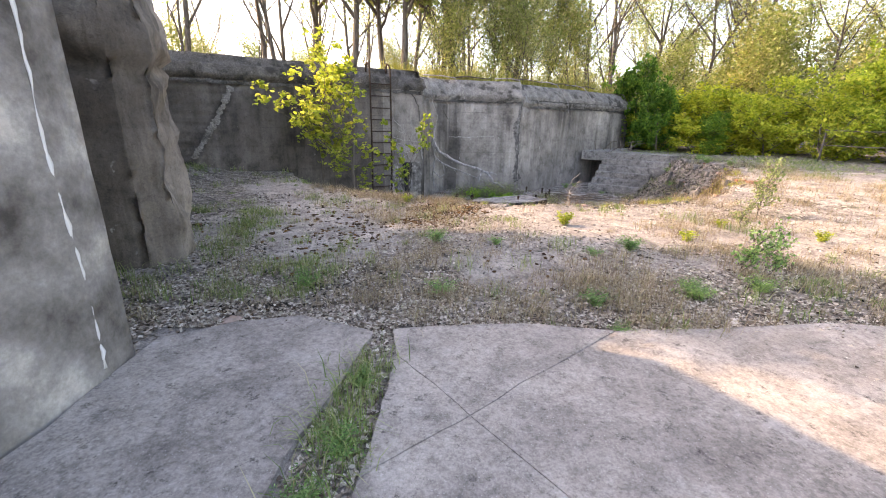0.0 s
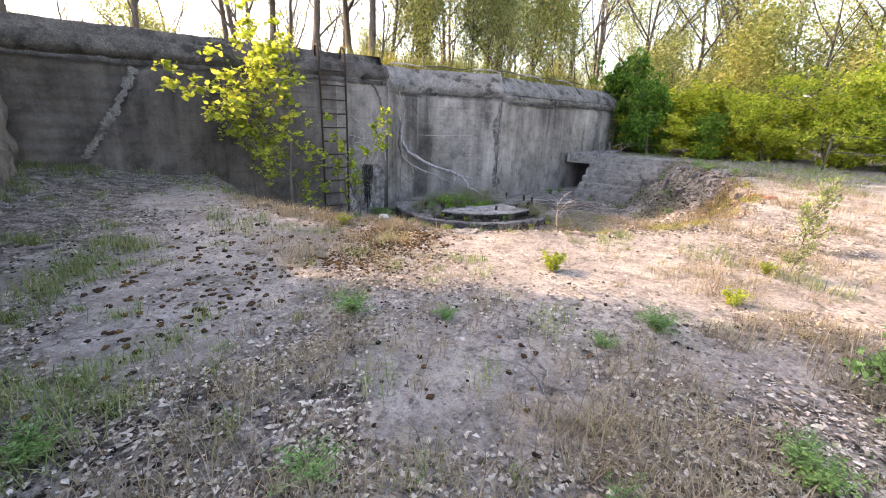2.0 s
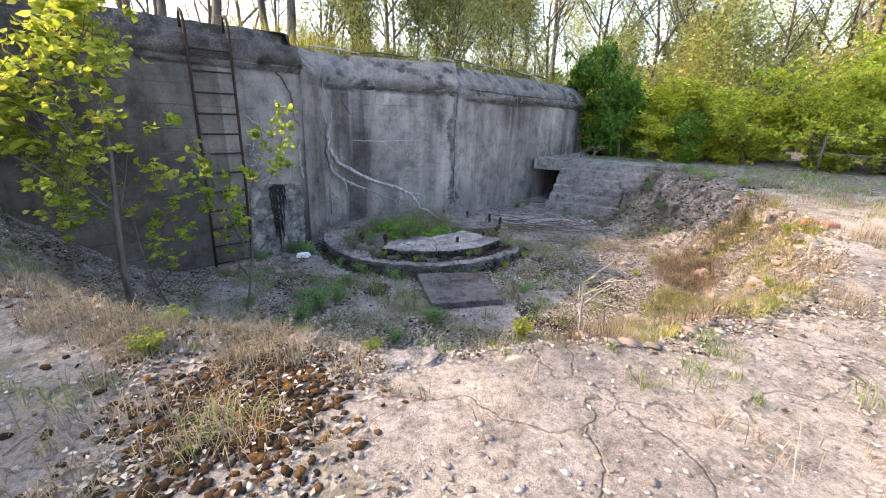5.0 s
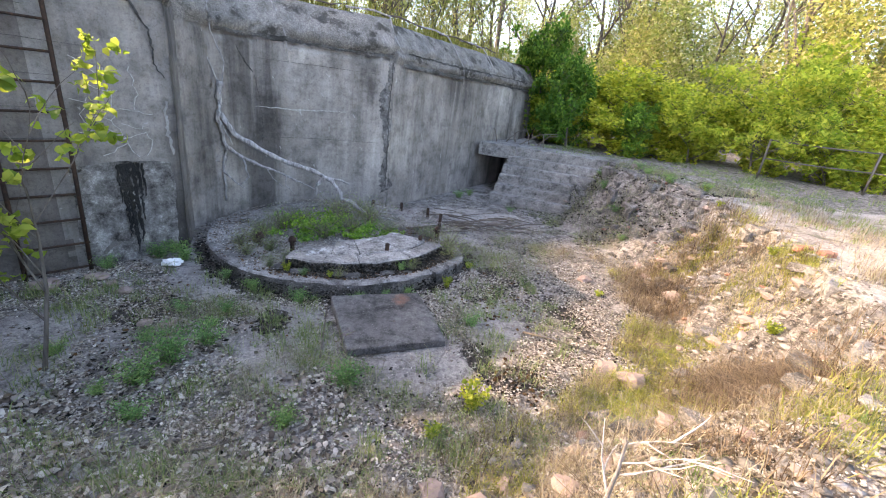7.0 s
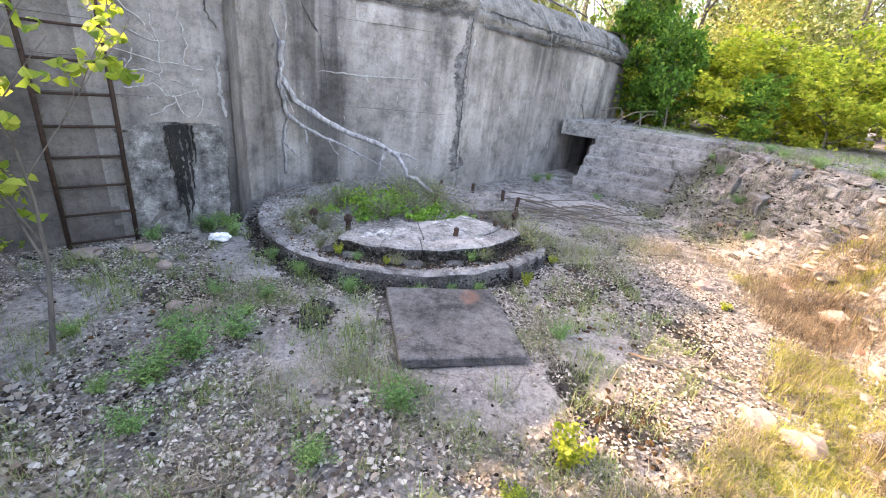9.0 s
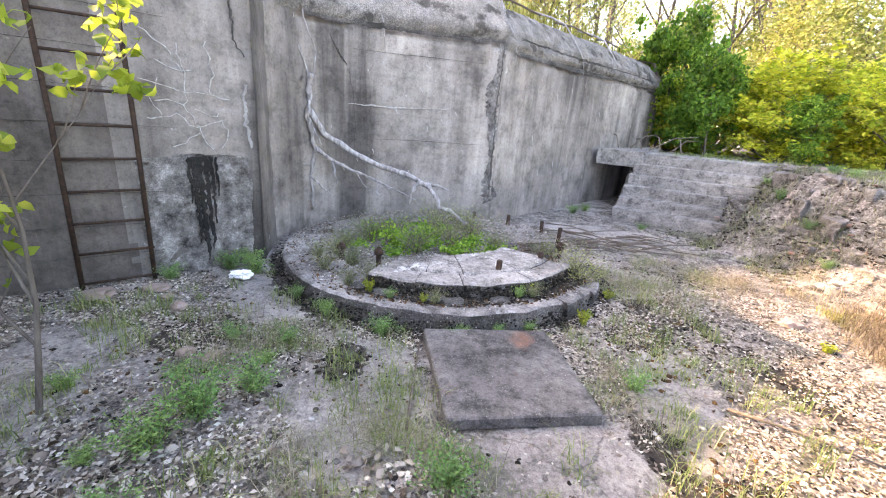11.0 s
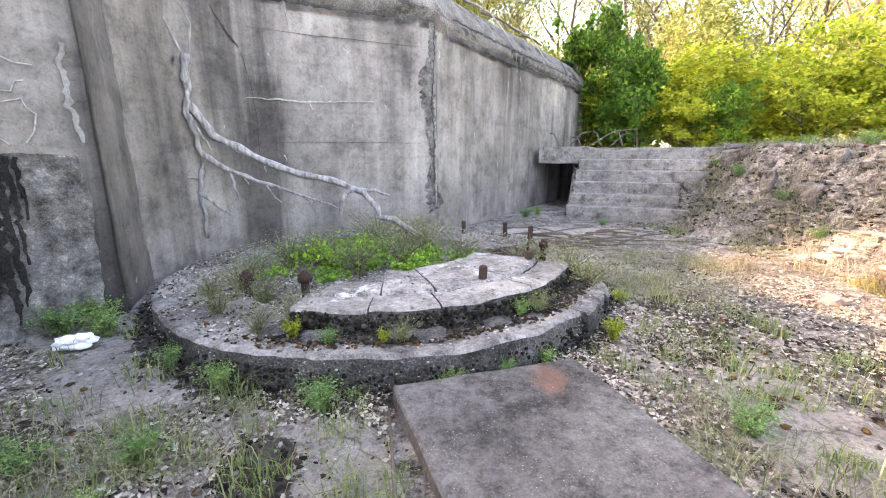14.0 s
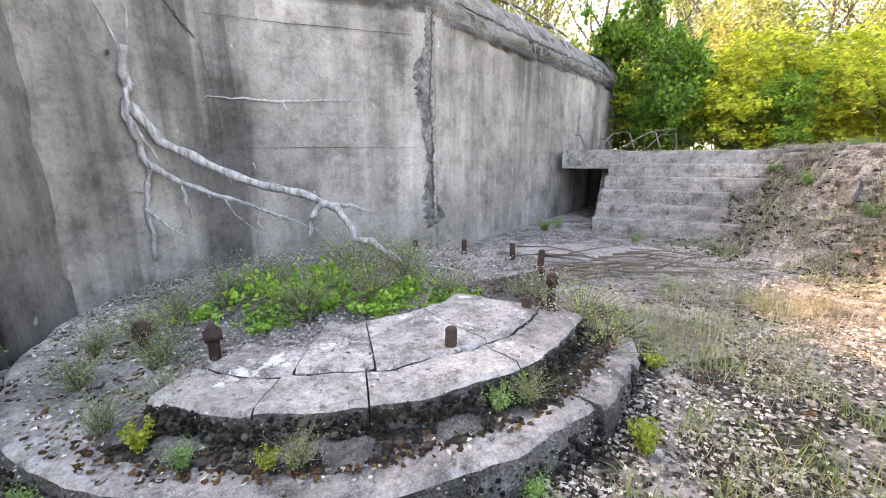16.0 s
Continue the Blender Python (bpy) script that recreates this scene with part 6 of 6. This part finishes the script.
tagged(raw("pale_fragments", v, f, M_CHIP), "pale fragments of concrete strewn in the litter", "rubble", kind="stuff")
tufts("dry_grass", 820, 34, (-2.5, 4.5, 2.3, 8.5), w_straw, 21, 0.05, 0.2, M_STRAW, "straw coloured dry grass tufts", 1.0, 0.09, 0.0018)
tufts("dry_grass", 560, 40, (2.0, 9.0, 3.0, 14.0), w_straw, 24, 0.06, 0.24, M_STRAW, "straw coloured dry grass on the sunny bank", 1.0, 0.12, 0.002)
GRASSY = [(0.95, 8.8, 0.75, 0.5, 0), (1.4, 8.5, 0.7, 0.35, 0), (0.1, 8.5, 0.7, 0.4, 0), (3.6, 11.3, 0.7, 0.9, 0), (3.4, 10.6, 0.4, 0.4, 0), (2.65, 9.4, 0.2, 0.6, 0), (-0.1, 10.2, 0.5, 0.4, 0), (4.7, 11.9, 0.8, 0.6, 0), (0.3, 7.7, 1.2, 0.5, 0)]


def w_wisp(x, y):
    """Thin grass that stands in patches on the shaded pit floor."""
    w = np.full(x.shape, 0.03)
    for b in GRASSY:
        w = np.maximum(w, blob(x, y, *b))
    return w * off_slabs(x, y) * np.clip(0.3 + nz(x, y, 2.6, 35), 0.05, 1)


tufts("dry_grass", 300, 36, (-1.5, 5.5, 7.2, 13.0), w_wisp, 27, 0.05, 0.17, M_WISP, "thin grey dry grass on the pit floor", 1.3, 0.12, 0.0014)
tufts("green_wisps", 140, 30, (-1.5, 5.5, 7.2, 13.0), w_wisp, 28, 0.05, 0.17, M_GRASS, "thin green grass among the litter", 1.2, 0.1, 0.0016)


def w_bank(x, y):
    r = pit_r(x, y)
    return np.clip(0.1 + 0.9 * nz(x, y, 1.6, 31), 0, 1) * ((r > 4.4) & (r < 5.85) & (x > 1.9) & (y < 10.9)) * np.clip(0.3 + blob(x, y, 3.6, 7.7, 1.1, 0.6, 20) + 0.35 * blob(x, y, 5.5, 9.2, 0.6, 1.0) + blob(x, y, 2.7, 7.3, 0.6, 0.3), 0, 1)


tufts("dead_fern", 300, 50, (1.9, 8.0, 6.3, 13.0), w_bank, 61, 0.08, 0.3, M_FERN, "reddish brown dead fern and grass on the bank", 1.0, 0.12, 0.002)
tufts("bank_green", 560, 40, (1.9, 8.0, 6.3, 13.0), lambda x, y: np.clip(0.1 + 0.8 * nz(x, y, 2.0, 37), 0, 1) * ((pit_r(x, y) > 4.3) & (pit_r(x, y) < 5.9) & (y < 11.0)), 64, 0.04, 0.16, M_YGRASS, "yellow-green grass on the sunny bank", 0.9, 0.08, 0.0022)


def w_green(x, y):
    w = 0.05 + 0.12 * nz(x, y, 1.5, 15)
    w = w + 1.0 * ((x < -2.1) & (x > -3.1 - 0.7 * (y - 4)) & (y > 2.9) & (y < 5.6)) + 0.5 * ((x < -4.9) & (y > 6) & (y < 9)) + 0.25 * ((x < -0.9) & (y > 2.6) & (y < 4.2))
    w = w + 0.9 * ((x < -0.32) & (x > -0.55) & (y < 2.3)) + 0.15 * (pit_r(x, y) < 4.6)
    return np.clip(w, 0, 1) * off_slabs(x, y) * np.clip(0.35 + 0.9 * nz(x, y, 2.4, 27), 0.03, 1)


tufts("green_grass", 1000, 34, (-6.5, 4.0, 0.4, 12.0), w_green, 31, 0.05, 0.2, M_GRASS, "fresh green grass tufts by the wall foot", 0.8, 0.08, 0.0022)
tufts("green_grass", 420, 24, (5.5, 13.0, 9.0, 18.0), lambda x, y: np.clip(0.2 + 0.4 * nz(x, y, 0.8, 3), 0, 1) * (pit_r(x, y) > 6.4), 34, 0.05, 0.16, M_GRASS, "sparse grass on the shaded deck", 0.9, 0.1)
# long grass on the bank behind the coping
br = np.random.default_rng(41)
bx = br.uniform(-2, 8, 60000)
by = br.uniform(13, 24, 60000)
bd = behind_wall(bx, by)
keep = (bd > 0.55) & (bd < 2.6) & (br.random(60000) < 0.25 + 0.75 * (nz(bx, by, 1.3, 4) > 0.1))
pts = np.column_stack([bx[keep], by[keep], np.where(bd[keep] > 2.1, 3.3, 3.55)])
v, f = blades(pts, br.uniform(0.1, 0.75, len(pts)), 0.8, 0.006, 42)
tagged(raw("bank_grass", v, f, M_YGRASS), "long green grass hanging over the wall top", "grass", kind="stuff")


def moss_bed(n, x, y, sx, sy, seed, s0, s1):
    r = np.random.default_rng(seed)
    px, py = r.normal(x, sx, n), r.normal(y, sy, n)
    c = np.column_stack([px, py, ground_z(px, py) + 0.005])
    v, f = rock_arrays(c, r.uniform(s0, s1, n), seed, 0.45)
    return tagged(raw("moss_cushions", v, f, M_MOSS, smooth=True), "brown dry moss cushions on the concrete", "moss", kind="stuff")


moss_bed(900, 0.05, 6.15, 0.24, 0.28, 51, 0.012, 0.041)
moss_bed(420, -0.2, 5.35, 0.25, 0.2, 52, 0.012, 0.034)
moss_bed(140, -1.1, 4.3, 0.25, 0.5, 53, 0.012, 0.037)
moss_bed(80, 0.2, 2.35, 0.5, 0.05, 54, 0.009, 0.024)
moss_bed(80, -1.35, 2.4, 0.2, 0.08, 55, 0.009, 0.027)
moss_bed(120, 0.75, 9.75, 0.25, 0.2, 56, 0.005, 0.014)
moss_bed(140, 3.3, 10.2, 0.3, 0.4, 57, 0.012, 0.031)
moss_bed(120, 3.0, 8.6, 0.25, 0.2, 58, 0.012, 0.034)
moss_bed(70, -1.15, 1.75, 0.25, 0.35, 59, 0.008, 0.026)
moss_bed(50, 0.2, 3.6, 0.8, 0.5, 60, 0.012, 0.03)
moss_bed(120, -1.6, 5.5, 0.5, 0.9, 61, 0.015, 0.05)
moss_bed(80, 3.6, 10.9, 0.5, 0.6, 62, 0.012, 0.035)
moss_bed(60, -0.7, 10.1, 0.5, 0.5, 63, 0.012, 0.035)


def platform_grit(n, r0, r1, a0, a1, z, seed, s0, s1, mat, label):
    r = np.random.default_rng(seed)
    a, q = np.radians(r.uniform(a0, a1, n)), r.uniform(r0, r1, n)
    p = np.column_stack([CX + q * np.cos(a), CY + q * np.sin(a), np.full(n, z)])
    v, f = rock_arrays(p, r.uniform(s0, s1, n), seed, 0.5)
    return tagged(raw("platform_grit", v, f, mat), label, "grit", kind="stuff")


def side_growth(n, rad, a0, a1, z0, z1, seed, s0, s1, mat, label):
    """Crumbs and moss that cling to an upright round face."""
    r = np.random.default_rng(seed)
    a = np.radians(r.uniform(a0, a1, n))
    z = z0 + (z1 - z0) * r.random(n) ** 1.4
    q = rad + r.normal(0, 0.014, n)
    v, f = rock_arrays(np.column_stack([CX + q * np.cos(a), CY + q * np.sin(a), z]), r.uniform(s0, s1, n), seed, 0.8)
    return tagged(raw("moss_crust", v, f, mat), label, "moss", kind="stuff")


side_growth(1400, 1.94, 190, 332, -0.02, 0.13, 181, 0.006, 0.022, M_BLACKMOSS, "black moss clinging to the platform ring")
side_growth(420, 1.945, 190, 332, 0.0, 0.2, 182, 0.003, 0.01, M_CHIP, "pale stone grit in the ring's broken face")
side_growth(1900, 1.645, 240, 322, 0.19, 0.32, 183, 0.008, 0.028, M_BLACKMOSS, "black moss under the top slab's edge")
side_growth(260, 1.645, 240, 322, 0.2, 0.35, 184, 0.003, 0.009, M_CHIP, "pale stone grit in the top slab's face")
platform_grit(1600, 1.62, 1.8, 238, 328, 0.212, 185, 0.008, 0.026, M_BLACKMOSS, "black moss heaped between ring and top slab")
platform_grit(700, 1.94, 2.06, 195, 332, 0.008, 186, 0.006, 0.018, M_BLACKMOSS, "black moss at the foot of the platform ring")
platform_grit(900, 1.4, 1.9, 150, 250, 0.2, 187, 0.006, 0.02, M_MOSS, "soil crumbs on the platform ring")
platform_grit(900, 1.6, 1.84, 236, 328, 0.21, 81, 0.006, 0.022, M_MOSS, "dark crumbs of moss and soil on the platform ring")
platform_grit(500, 1.55, 1.92, 200, 330, 0.205, 82, 0.004, 0.014, M_CHIP, "pale grit on the platform ring")
platform_grit(420, 0.9, 1.62, 240, 322, 0.36, 83, 0.004, 0.014, M_CHIP, "pale grit on the top slab")
platform_grit(500, 0.9, 1.5, 322, 372, 0.205, 84, 0.006, 0.02, M_MOSS, "dark crumbs of moss between the bolts")
platform_grit(1200, 0.3, 1.4, 120, 250, 0.18, 85, 0.006, 0.02, M_CHIP, "mixed grit on the platform bed")
